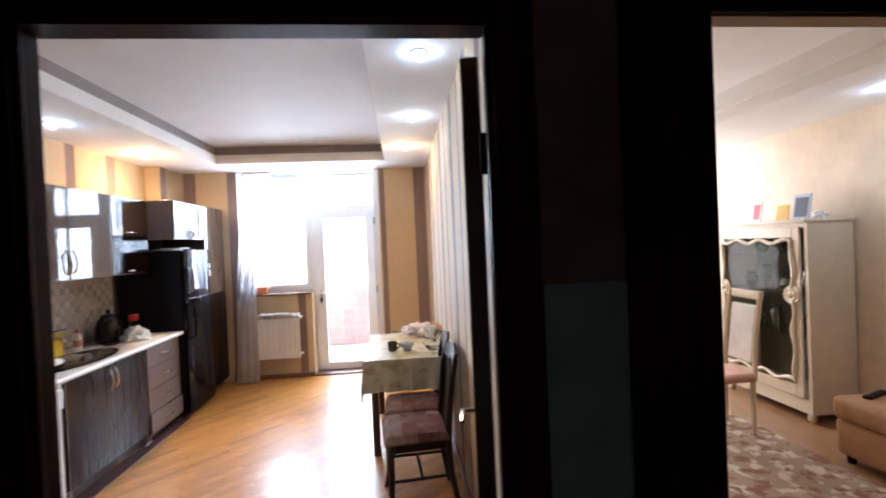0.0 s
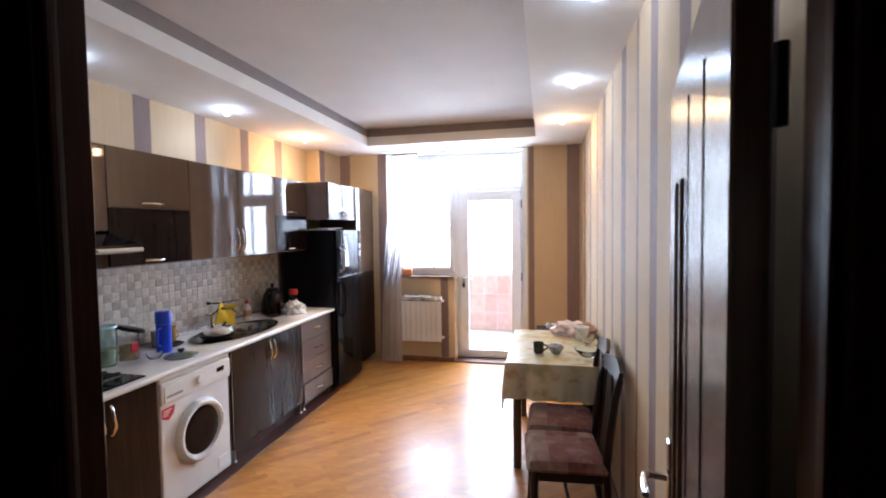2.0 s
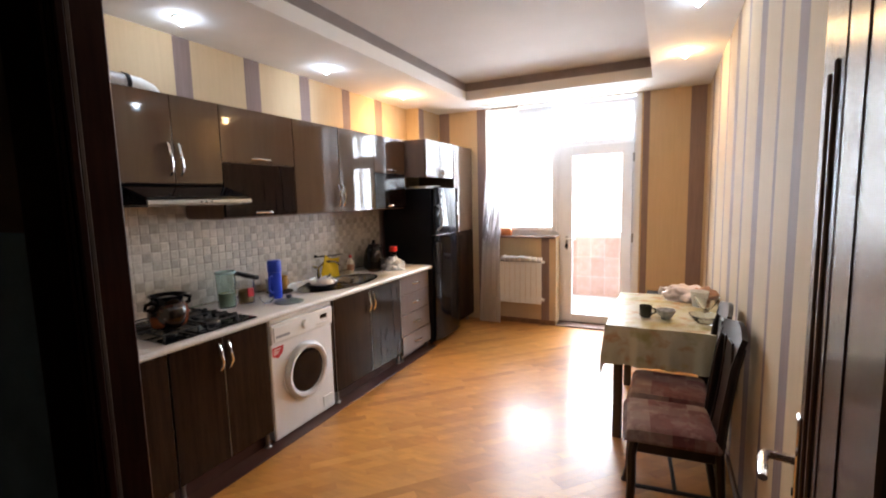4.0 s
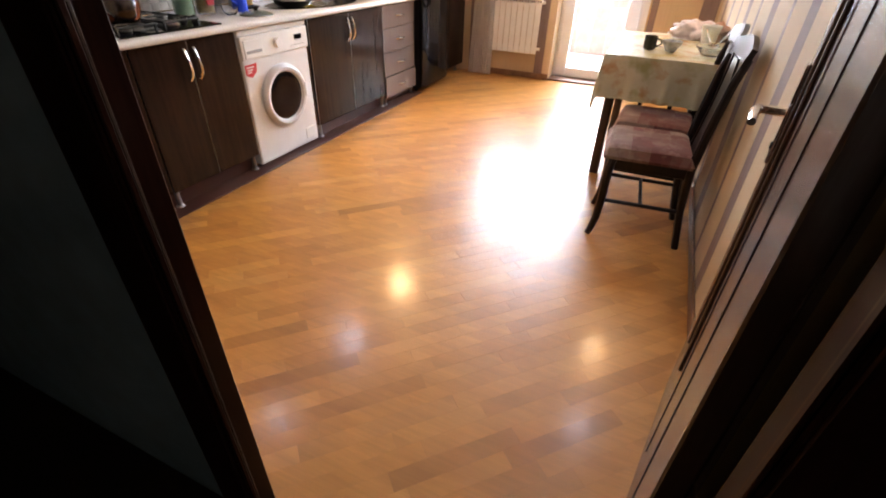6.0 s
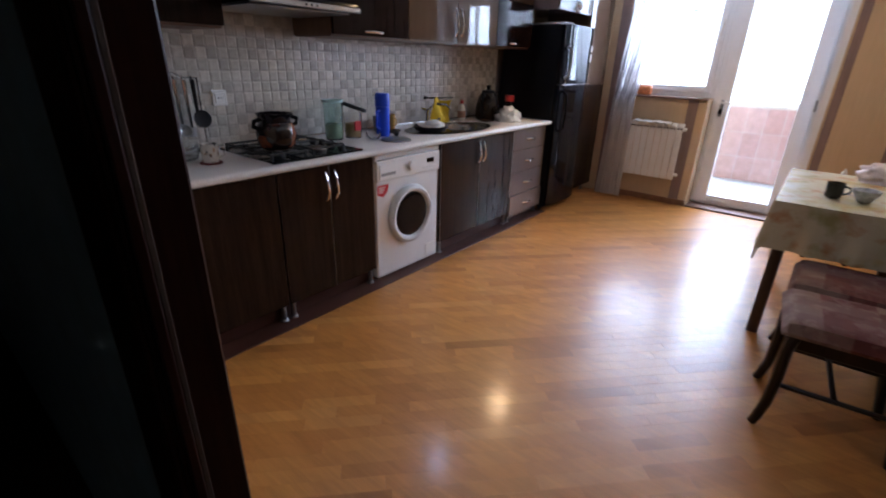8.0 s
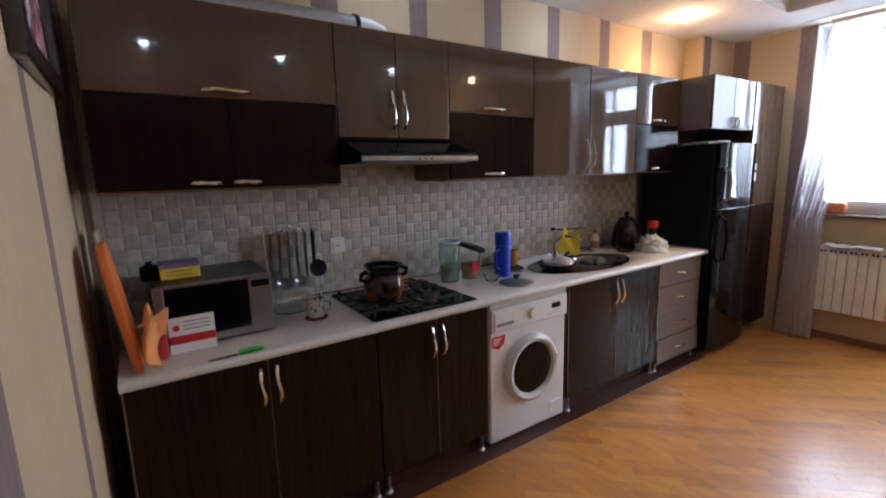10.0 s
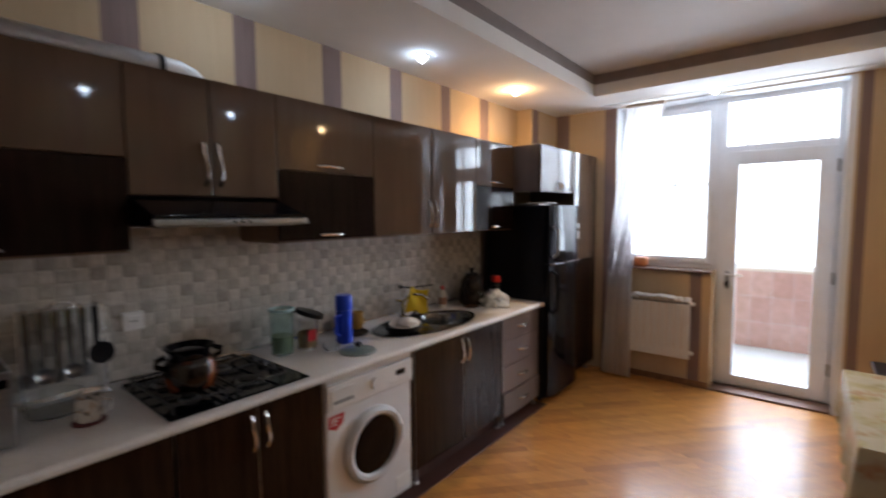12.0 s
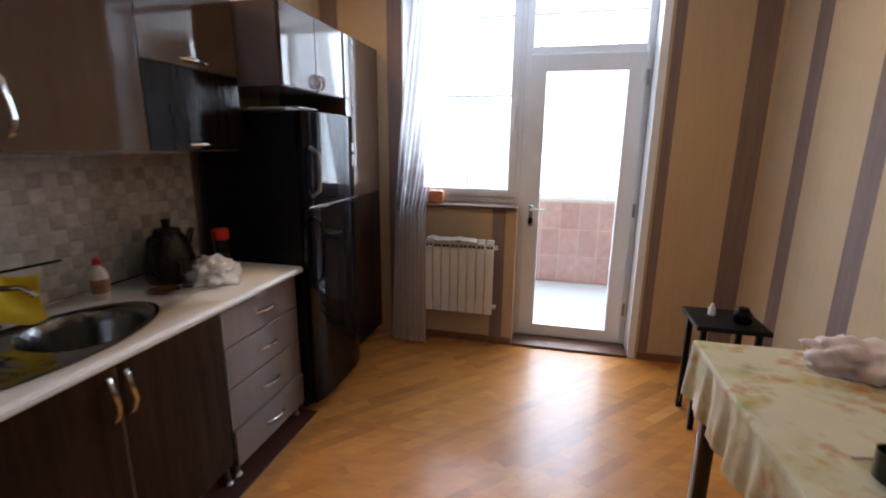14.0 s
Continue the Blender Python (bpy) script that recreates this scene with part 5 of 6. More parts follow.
# hob
hb = thing("gas_hob", (0.35, 1.735, CT1), "black glass gas hob with four burners", "hob")
part("glass_plate", box(0.085, 1.445, WZ, 0.60, 2.02, WZ + 0.009, 0.003, 2), black_gloss, hb)
part("steel_edge", box(0.10, 1.44, WZ - 0.0002, 0.612, 1.4445, WZ + 0.011, 0.001), chrome, hb)
part("steel_edge", box(0.086, 1.45, WZ, 0.0905 - 0.006, 2.02, WZ + 0.018, 0.001), chrome, hb)
BZ = WZ + 0.0092
for bx, by, r in ((0.22, 1.57, 0.045), (0.46, 1.57, 0.035), (0.22, 1.81, 0.035), (0.46, 1.81, 0.05)):
    bu = part("burner", lathe([(0, 0), (r, 0), (r * 1.05, 0.006), (r * 0.9, 0.012), (0, 0.014)], 24, (bx, by, BZ)), steel, hb)
    part("burner_cap", lathe([(0, 0.0142), (r * 0.8, 0.0142), (r * 0.82, 0.018), (r * 0.7, 0.022), (0, 0.022)], 24, (bx, by, BZ)), black_iron, bu)
for by in (1.57, 1.81):
    g = [box(0.12, by - 0.105, BZ + 0.026, 0.565, by - 0.096, BZ + 0.036, 0.002), box(0.12, by + 0.096, BZ + 0.026, 0.565, by + 0.105, BZ + 0.036, 0.002), box(0.12, by - 0.1, BZ + 0.026, 0.129, by + 0.1, BZ + 0.036, 0.002), box(0.556, by - 0.1, BZ + 0.026, 0.565, by + 0.1, BZ + 0.036, 0.002), box(0.337, by - 0.1, BZ + 0.026, 0.346, by + 0.1, BZ + 0.036, 0.002)]
    for bx in (0.22, 0.46):
        g += [box(bx - 0.004, by - 0.1, BZ + 0.027, bx + 0.004, by - 0.03, BZ + 0.037, 0.002), box(bx - 0.004, by + 0.03, BZ + 0.027, bx + 0.004, by + 0.1, BZ + 0.037, 0.002)]
    for fx in (0.124, 0.56):
        g += [box(fx - 0.004, by - 0.1, BZ - 0.001, fx + 0.004, by - 0.09, BZ + 0.03), box(fx - 0.004, by + 0.09, BZ - 0.001, fx + 0.004, by + 0.1, BZ + 0.03)]
    part("pan_grate", join(*g), black_iron, hb)
for k in range(4):
    part("knob", lathe([(0, 0), (0.019, 0), (0.019, 0.006), (0.015, 0.010), (0.014, 0.024), (0, 0.026)], 18, (0.20 + 0.09 * k, 1.965, BZ)), black_rubber, hb)
pt = thing("pot", (0.44, 1.585, BZ), "dark enamel pot with orange decor on the hob", "pot")
potm, pnt, pb = material("dark_enamel_with_orange_glaze")
pv = coords(pnt, "World")
pcol = mix(pnt, ramp(pnt, noise_of(pnt, pv, 9, 2), [(0.54, (0, 0, 0)), (0.62, (1, 1, 1))]), (0.012, 0.007, 0.006), (0.13, 0.03, 0.008))
pnt.links.new(pcol, pb.inputs["Base Color"])
pb.inputs["Roughness"].default_value = 0.18
PZ = BZ + 0.037
part("body", lathe([(0, 0), (0.07, 0), (0.085, 0.012), (0.096, 0.05), (0.098, 0.08), (0.088, 0.115), (0.076, 0.13), (0.072, 0.13), (0.084, 0.11), (0.092, 0.08), (0, 0.02)], 34, (0.44, 1.585, PZ)), potm, pt)
part("collar", lathe([(0.072, 0.128), (0.074, 0.15), (0.092, 0.172), (0.088, 0.173), (0.07, 0.152), (0.068, 0.128), (0.072, 0.128)], 34, (0.44, 1.585, PZ)), black_gloss, pt)
part("lid", lathe([(0.07, 0.15), (0.05, 0.160), (0.02, 0.164), (0, 0.165), (0, 0.156), (0.065, 0.148), (0.07, 0.15)], 30, (0.44, 1.585, PZ)), black_gloss, pt)
for s in (-1, 1):
    part("handle", tube([(0.44 - 0.01 * s, 1.585 + s * 0.085, PZ + 0.10), (0.44, 1.585 + s * 0.12, PZ + 0.115), (0.45, 1.585 + s * 0.118, PZ + 0.14), (0.455, 1.585 + s * 0.09, PZ + 0.15)], 0.011, 8), black_gloss, pt)

# utensil rack with a glass tub below
rack_steel = plain("dark_steel", (0.38, 0.38, 0.39), 0.2, 1.0)
rk = thing("utensil_rack", (0.06, 1.275, CT1), "chrome rack with hanging steel kitchen utensils", "utensil rack")
part("frame", join(tube([(0.05, 1.145, WZ + 0.11), (0.05, 1.145, WZ + 0.37), (0.05, 1.405, WZ + 0.37), (0.05, 1.405, WZ + 0.003)], 0.005, 8), tube([(0.05, 1.145, WZ + 0.11), (0.05, 1.145, WZ + 0.003)], 0.005, 8)), chrome, rk)
part("arch", tube([(0.055, 1.275 + 0.065 * math.cos(a), WZ + 0.33 + 0.065 * math.sin(a)) for a in [math.pi * k / 10 for k in range(11)]], 0.005, 8), chrome, rk)
part("base", box(0.02, 1.135, WZ, 0.09, 1.415, WZ + 0.008, 0.003), chrome, rk)
for k in range(6):
    y = 1.165 + k * 0.043
    u = part("utensil", join(tube([(0.06, y, WZ + 0.362), (0.062, y, WZ + 0.2), (0.065, y, WZ + 0.13)], [0.011, 0.008, 0.006], 8), tube([(0.056, y, WZ + 0.362), (0.05, y, WZ + 0.378), (0.044, y, WZ + 0.366)], 0.0025, 6)), black_satin if k == 5 else rack_steel, rk)
    if k == 5:
        part("spatula_head", moved(lathe([(0, 0), (0.035, 0.003), (0.045, 0.012), (0.043, 0.013), (0, 0.004)], 20), pose(0.075, y + 0.01, WZ + 0.17, 0, 80)), black_satin, rk)
    elif k % 2:
        part("ladle_bowl", moved(lathe([(0, 0), (0.02, 0.004), (0.032, 0.018), (0.03, 0.018), (0.018, 0.006), (0, 0.002)], 20), pose(0.07, y, WZ + 0.115, 0, 70)), steel, rk)
    else:
        part("spoon_head", sheet(lambda a, b: (0.066 + 0.004 * math.sin(math.pi * a), y - 0.018 + 0.036 * a, WZ + 0.085 + 0.05 * b), 6, 6, 0.002), steel, rk)
solid("glass_tub", lathe([(0, 0), (0.075, 0), (0.08, 0.005), (0.088, 0.075), (0.085, 0.075), (0.075, 0.01), (0, 0.008)], 30, (0.17, 1.215, WZ)), clear_plastic, "clear round plastic tub on the worktop", "tub")
solid("coaster", lathe([(0, 0), (0.05, 0), (0.052, 0.004), (0.05, 0.007), (0, 0.007)], 24, (0.36, 1.275, WZ)), plain("dark_red_felt", (0.12, 0.02, 0.02), 0.8), "dark red coaster under the mug", "coaster")
mu = thing("mug", (0.36, 1.275, CT1), "white mug with dark print on a red coaster", "mug")
mum = spotted("printed_mug", (0.7, 0.69, 0.66), [(0.05, 0.05, 0.06), (0.45, 0.3, 0.2)], 40, 0.25, (0.6, 0.63))
part("cup", lathe([(0, 0), (0.034, 0), (0.038, 0.006), (0.039, 0.085), (0.036, 0.085), (0.034, 0.01), (0, 0.01)], 26, (0.36, 1.275, WZ + 0.0075)), mum, mu)
part("handle", tube([(0.37, 1.312, WZ + 0.075), (0.375, 1.338, WZ + 0.068), (0.375, 1.338, WZ + 0.035), (0.37, 1.31, WZ + 0.025)], 0.005, 8), mum, mu)

# microwave
mw = thing("microwave", (0.24, 0.865, CT1), "silver microwave oven with a black window", "microwave")
silver = plain("silver_paint", (0.34, 0.34, 0.35), 0.3, 0.8, vary=0.05)
part("body", box(0.05, 0.66, WZ + 0.012, 0.40, 1.08, WZ + 0.25, 0.006, 2), plain("dark_silver_case", (0.05, 0.05, 0.05), 0.4, 0.3), mw)
part("front_frame", join(box(0.40, 0.66, WZ + 0.012, 0.418, 0.695, WZ + 0.25, 0.003), box(0.40, 0.99, WZ + 0.012, 0.418, 1.08, WZ + 0.25, 0.003), box(0.40, 0.695, WZ + 0.238, 0.418, 0.99, WZ + 0.25, 0.003), box(0.40, 0.695, WZ + 0.012, 0.418, 0.99, WZ + 0.04, 0.003)), silver, mw)
part("window", box(0.401, 0.696, WZ + 0.041, 0.415, 0.989, WZ + 0.237, 0.001), black_gloss, mw)
part("display", box(0.4175, 1, WZ + 0.20, 0.4195, 1.07, WZ + 0.228, 0.0005), black_gloss, mw)
for r in range(4):
    for c in range(3):
        part("button", box(0.4175, 1 + 0.023 * c, WZ + 0.10 + 0.022 * r, 0.4205, 1.018 + 0.023 * c, WZ + 0.114 + 0.022 * r, 0.001), silver, mw)
for y in (0.685, 1.055):
    for x in (0.08, 0.37):
        part("foot", lathe([(0, 0), (0.013, 0), (0.013, 0.0125), (0, 0.0125)], 10, (x, y, WZ)), black_rubber, mw)
card = thing("leaflet", (0.46, 0.77, CT1), "white and red printed leaflet leaning on the microwave", "leaflet")
LF = pose(0.462, 0.645, WZ, 0, -8, 0)
part("sheet", moved(box(0, 0.05, 0.035, 0.0015, 0.205, 0.135), LF), white_plastic, card)
part("red_band", moved(box(0.0015, 0.051, 0.036, 0.0021, 0.204, 0.066), LF), red, card)
for k in range(3):
    part("printed_bar", moved(box(0.0015, 0.10, 0.085 + 0.014 * k, 0.0021, 0.19, 0.090 + 0.014 * k), LF), plain("grey_print", (0.3, 0.3, 0.32), 0.5), card)
part("emblem", moved(lathe([(0, 0), (0.012, 0), (0.012, 0.0007), (0, 0.0007)], 12), LF @ pose(0.0015, 0.075, 0.095, 0, 90)), red, card)
part("foot_fold", moved(box(0.0, 0.05, 0.0012, 0.0015, 0.205, 0.0355), LF), white_plastic, card)
MZ = WZ + 0.251
yb = thing("food_box", (0.25, 0.755, MZ), "yellow and purple carton on the microwave", "box")
part("carton", box(0.20, 0.695, MZ, 0.30, 0.835, MZ + 0.062, 0.003), plain("yellow_carton", (0.75, 0.58, 0.05), 0.5, vary=0.1, scale=30), yb)
part("printed_band", box(0.198, 0.693, MZ + 0.045, 0.302, 0.837, MZ + 0.0635, 0.002), plain("violet_print", (0.2, 0.14, 0.3), 0.5), yb)
for k in range(2):
    part("printed_bar", box(0.3002, 0.715, MZ + 0.014 + 0.014 * k, 0.3008, 0.805, MZ + 0.020 + 0.014 * k), plain("brown_ink", (0.4, 0.25, 0.05), 0.5), yb)
solid("black_pot", lathe([(0, 0), (0.03, 0), (0.035, 0.01), (0.034, 0.055), (0.012, 0.065), (0.012, 0.075), (0, 0.076)], 20, (0.25, 0.665, MZ)), black_satin, "small black lidded pot on the microwave", "pot")
solid("red_packet", moved(box(-0.03, -0.02, 0, 0.03, 0.02, 0.15, 0.008, 2), pose(0.47, 0.665, WZ, 0, 0, 10)), plain("red_foil_packet", (0.45, 0.03, 0.03), 0.35, vary=0.3, scale=40), "red packet standing beside the microwave", "packet")

# cutting boards and an orange cloth at the end of the worktop
orange = plain("orange_plastic", (0.70, 0.17, 0.03), 0.45, vary=0.08)
ob_ = [(0.33 + 0.27 * u, z) for u, z in ((0.05, 0.0), (0.95, 0.0), (1.0, 0.03), (1.0, 0.30), (0.93, 0.40), (0.75, 0.44), (0.35, 0.44), (0.17, 0.40), (0.03, 0.28), (0.0, 0.03))]
solid("cutting_board", moved(prism(ob_, 0.0, 0.026, "y", 0.004), pose(0, 0.585, WZ + 0.001, 8, 0, 0)), orange, "orange plastic cutting board leaning on the wall", "cutting board")
solid("oven_glove", sheet(lambda u, v: (0.53 + 0.085 * u + 0.02 * math.sin(5 * v), 0.625 + 0.05 * v + 0.02 * math.sin(4 * u + 2 * v), WZ + 0.004 + (0.25 - 0.10 * v) * (1 - 0.75 * u * v) * (1 - u * 0.2) * (0.25 + 0.75 * math.sin(math.pi * (0.15 + 0.8 * u)))), 24, 18, 0.008), plain("orange_fabric", (0.72, 0.27, 0.08), 0.85, vary=0.12), "folded orange cloth leaning by the cutting board", "cloth")
solid("wooden_board", moved(box(0.12, 0, 0, 0.29, 0.014, 0.46, 0.005, 2), pose(0, 0.545, WZ + 0.001, 5, 0, 0)), wood("pale_board", (0.45, 0.36, 0.26), (0.62, 0.52, 0.4), 0.5), "pale wooden board leaning on the wall", "cutting board")
kn = thing("peeler", (0.60, 0.92, CT1), "green-handled knife lying on the worktop", "knife")
part("handle", tube([(0.615, 0.90, WZ + 0.011), (0.618, 0.94, WZ + 0.012), (0.612, 0.985, WZ + 0.010)], [0.009, 0.011, 0.009], 10), plain("green_plastic", (0.03, 0.42, 0.06), 0.35), kn)
part("blade", box(0.60, 0.80, WZ + 0.001, 0.622, 0.895, WZ + 0.003, 0.0008), steel, kn)
so = thing("socket", (0.01, 1.526, 1.127), "white double wall socket on the tiles", "socket")
part("plate", box(0.0085, 1.485, 1.085, 0.018, 1.567, 1.167, 0.004, 2), white_plastic, so)
part("rocker", box(0.017, 1.5, 1.10, 0.0215, 1.552, 1.152, 0.003), white_plastic, so)
for y in (1.518, 1.534):
    part("hole", moved(lathe([(0, 0), (0.004, 0), (0.004, 0.001), (0, 0.001)], 8), pose(0.0213, y, 1.126, 0, 90)), black_satin, so)

# air duct on the wall cabinets
du = thing("air_duct", (0.2, 1.2, UZ1), "silver flexible air duct lying on the wall cabinets", "air duct")
alu = plain("aluminium_foil_duct", (0.5, 0.5, 0.51), 0.42, 1.0, vary=0.12, scale=40, relief=0.25)
line = [Vector((0.17, 0.645, 2.603)), Vector((0.17, 0.645, 2.50)), Vector((0.175, 0.655, 2.40)), Vector((0.18, 0.675, 2.325)), Vector((0.188, 0.72, 2.262)), Vector((0.195, 0.79, 2.218)), Vector((0.20, 0.90, 2.200)), Vector((0.20, 1.62, 2.198))]
pts, rad_ = [], []
for a, b in zip(line, line[1:]):
    n = max(2, int((b - a).length / 0.008))
    for k in range(n):
        pts.append(a.lerp(b, k / n))
for k in range(len(pts)):
    rad_.append(0.048 + (0.0026 if k % 2 else -0.0014) * (1.0 if pts[k].y < 0.9 else 0.3))
part("hose", tube(pts, rad_, 20), alu, du)
part("clamp", moved(lathe([(0.048, 0), (0.054, 0), (0.054, 0.02), (0.048, 0.02), (0.048, 0)], 24), pose(0.20, 1.605, 2.199, -90)), black_satin, du)
part("elbow", tube([(0.20, 1.62, 2.198), (0.20, 1.69, 2.196), (0.20, 1.74, 2.18), (0.20, 1.765, 2.147)], 0.047, 20), white_plastic, du, "white plastic elbow")

# framed painting by the door
pc = thing("picture_frame", (0.69, Y0, 1.77), "dark framed pink and maroon abstract painting", "painting")
frm = wood("black_frame", (0.01, 0.006, 0.005), (0.03, 0.018, 0.014), 0.3, "z", 25, 0.4)
for a in (box(0.410, Y0 + 0.001, 1.770, 0.470, Y0 + 0.035, 2.420, 0.006, 2), box(0.960, Y0 + 0.001, 1.770, 1.020, Y0 + 0.035, 2.420, 0.006, 2), box(0.470, Y0 + 0.001, 1.770, 0.960, Y0 + 0.034, 1.830, 0.006, 2), box(0.470, Y0 + 0.001, 2.360, 0.960, Y0 + 0.034, 2.420, 0.006, 2)):
    part("frame_bar", a, frm, pc)
part("canvas", box(0.471, Y0 + 0.002, 1.831, 0.959, Y0 + 0.012, 2.359), spotted("abstract_paint", (0.10, 0.03, 0.05), [(0.5, 0.2, 0.24), (0.3, 0.08, 0.12), (0.6, 0.45, 0.5)], 7, 0.4, (0.54, 0.58)), pc)
solid("papers", join(box(0.3, 4.32, 1.656, 0.55, 4.52, 1.665, 0.002), box(0.34, 4.30, 1.6655, 0.56, 4.46, 1.673, 0.002), box(0.40, 4.36, 1.6735, 0.60, 4.55, 1.681, 0.002)), white_plastic, "white papers stacked on top of the fridge", "papers")

# ---- living room things ----
ivory = plain("ivory_lacquer", (0.66, 0.57, 0.43), 0.3, vary=0.06)
vt = thing("display_cabinet", (6.27, 3.36, 0), "ivory carved display cabinet with glass doors", "cabinet")
VX0, VX1, VY0, VY1, VZ = 6.05, 6.48, 2.93, 3.93, 1.65
part("body", join(box(VX0 + 0.02, VY0, 0.08, VX1, VY0 + 0.03, VZ), box(VX0 + 0.02, VY1 - 0.03, 0.08, VX1, VY1, VZ), box(VX1 - 0.02, VY0 + 0.03, 0.08, VX1, VY1 - 0.03, VZ), box(VX0 + 0.02, VY0 + 0.03, VZ - 0.04, VX1 - 0.02, VY1 - 0.03, VZ), box(VX0 + 0.02, VY0 + 0.03, 0.08, VX1 - 0.02, VY1 - 0.03, 0.2)), ivory, vt)
part("cornice", box(VX0 - 0.01, VY0 - 0.012, VZ, VX1, VY1 + 0.012, VZ + 0.03, 0.01, 2), ivory, vt)
for z in (0.7, 1.05, 1.4):
    part("shelf", box(VX0 + 0.03, VY0 + 0.031, z, VX1 - 0.021, VY1 - 0.031, z + 0.008), clear("shelf_glass", (0.9, 0.95, 0.93)), vt)
gl = clear("grey_display_glass", (0.80, 0.84, 0.80), 0.03)
gl.node_tree.nodes["Principled BSDF"].inputs["IOR"].default_value = 1.12
for a, b in ((VY0 + 0.06, VY1 - 0.01),):
    d = part("door", join(box(VX0, a, 0.2, VX0 + 0.019, a + 0.07, VZ - 0.03, 0.004), box(VX0, b - 0.07, 0.2, VX0 + 0.019, b, VZ - 0.03, 0.004), box(VX0, a + 0.07, VZ - 0.12, VX0 + 0.019, b - 0.07, VZ - 0.03, 0.004), box(VX0, a + 0.07, 0.2, VX0 + 0.019, b - 0.07, 0.3, 0.004)), ivory, vt)
    part("door_glass", box(VX0 + 0.008, a + 0.07, 0.3, VX0 + 0.014, b - 0.07, VZ - 0.12), gl, d)
    for zz in (0.33, 1.0, VZ - 0.15):
        pts = [(VX0 - 0.008, a + 0.06 + (b - a - 0.12) * k / 20, zz + 0.02 * math.sin(k * 0.95) * (1 if zz != 1.0 else 0)) for k in range(21)]
        if zz != 1.0:
            part("carved_border", tube(pts, [0.012 + 0.006 * abs(math.sin(k * 0.8)) for k in range(21)], 8), ivory, d)
    for yy in (a + 0.065, b - 0.065):
        part("carved_border", tube([(VX0 - 0.008, yy + 0.012 * math.sin(k * 0.9), 0.32 + (VZ - 0.47) * k / 24) for k in range(25)], [0.011 + 0.008 * abs(math.sin(k * 0.55)) for k in range(25)], 8), ivory, d)
for yy in (3.37,):
    part("rosette", moved(lathe([(0, 0.04), (0.02, 0.035), (0.03, 0.02), (0.05, 0.024), (0.06, 0.01), (0.075, 0.012), (0.08, 0)], 14), pose(VX0 - 0.002, VY0 + 0.14, 1.05, 0, -90)), ivory, vt)
    part("rosette", moved(lathe([(0, 0.04), (0.02, 0.035), (0.03, 0.02), (0.05, 0.024), (0.06, 0.01), (0.075, 0.012), (0.08, 0)], 14), pose(VX0 - 0.002, VY1 - 0.08, 1.05, 0, -90)), ivory, vt)
for x in (VX0 + 0.06, VX1 - 0.05):
    for y in (VY0 + 0.05, VY1 - 0.05):
        part("foot", lathe([(0, 0.004), (0.02, 0.004), (0.035, 0.03), (0.025, 0.08), (0, 0.08)], 14, (x, y, 0)), ivory, vt)
crockery = plain("dark_cut_glass", (0.10, 0.10, 0.08), 0.15, vary=0.5, scale=40)
part("back_panel", box(VX1 - 0.03, VY0 + 0.031, 0.2, VX1 - 0.0205, VY1 - 0.031, VZ - 0.041), plain("dark_back_panel", (0.12, 0.12, 0.09), 0.5), vt)
vz = VZ + 0.0305
for y, w, h, m_, lb in ((3.66, 0.12, 0.2, china, "white framed photograph on the display cabinet"), (3.36, 0.13, 0.14, plain("amber_frame", (0.7, 0.42, 0.05), 0.4), "yellow framed card on the display cabinet"), (3.17, 0.17, 0.22, plain("pale_blue_frame", (0.4, 0.47, 0.58), 0.4), "blue framed picture on the display cabinet")):
    f_ = thing("photo_frame", (6.25, y, vz), lb, "photo frame", "frames on the display cabinet")
    FM = pose(6.25, y, vz + 0.001, 0, 10, 0)
    part("frame", moved(box(-0.012, -w / 2, 0, 0, w / 2, h, 0.003), FM), m_, f_)
    part("picture", moved(box(-0.0145, -w / 2 + 0.02, 0.02, -0.0125, w / 2 - 0.02, h - 0.03), FM), {0.12: red, 0.13: plain("ochre_card", (0.65, 0.4, 0.06), 0.5)}.get(w, plain("navy_card", (0.04, 0.05, 0.09), 0.4)), f_)
    part("strut", moved(box(0.001, -0.01, 0, 0.05, 0.01, 0.004), pose(6.25, y, vz)), black_satin, f_)
solid("shell_ornament", bag_mesh(0.05, 0.05, 0.06, 4, (6.25, 3.0, vz), 0.5), china, "white shell ornament on the display cabinet", "ornament")
for y, z, r, h in ((3.12, 1.0585, 0.05, 0.20), (3.32, 1.0585, 0.07, 0.12), (3.56, 1.0585, 0.045, 0.22), (3.74, 1.0585, 0.06, 0.14), (3.20, 0.7085, 0.07, 0.14), (3.46, 0.7085, 0.05, 0.20), (3.68, 0.7085, 0.075, 0.12), (3.30, 1.4085, 0.05, 0.10), (3.60, 1.4085, 0.06, 0.09)):
    solid("vase", lathe([(0, 0), (r * 0.55, 0), (r * 0.6, h * 0.05), (r, h * 0.4), (r * 0.8, h * 0.75), (r * 0.6, h * 0.9), (r * 0.85, h), (r * 0.75, h), (r * 0.5, h * 0.88), (0, h * 0.3)], 20, (6.25, y, z)), crockery, "dark patterned glass vase on a display shelf", "vase", None, "crockery in the display cabinet")
lc = thing("dining_chair", (5.30, 2.98, 0.016), "ivory dining chair with a white padded back", "chair")
for x, y in ((5.12, 2.84), (5.12, 3.14), (5.48, 2.84), (5.48, 3.14)):
    part("leg", tube([(x, y, 0.016), (x, y, 0.25), (x, y, 0.44)], [0.014, 0.018, 0.023], 8), ivory, lc)
part("seat", box(5.09, 2.80, 0.43, 5.50, 3.18, 0.50, 0.03, 3), plain("coral_cushion", (0.62, 0.36, 0.27), 0.8), lc)
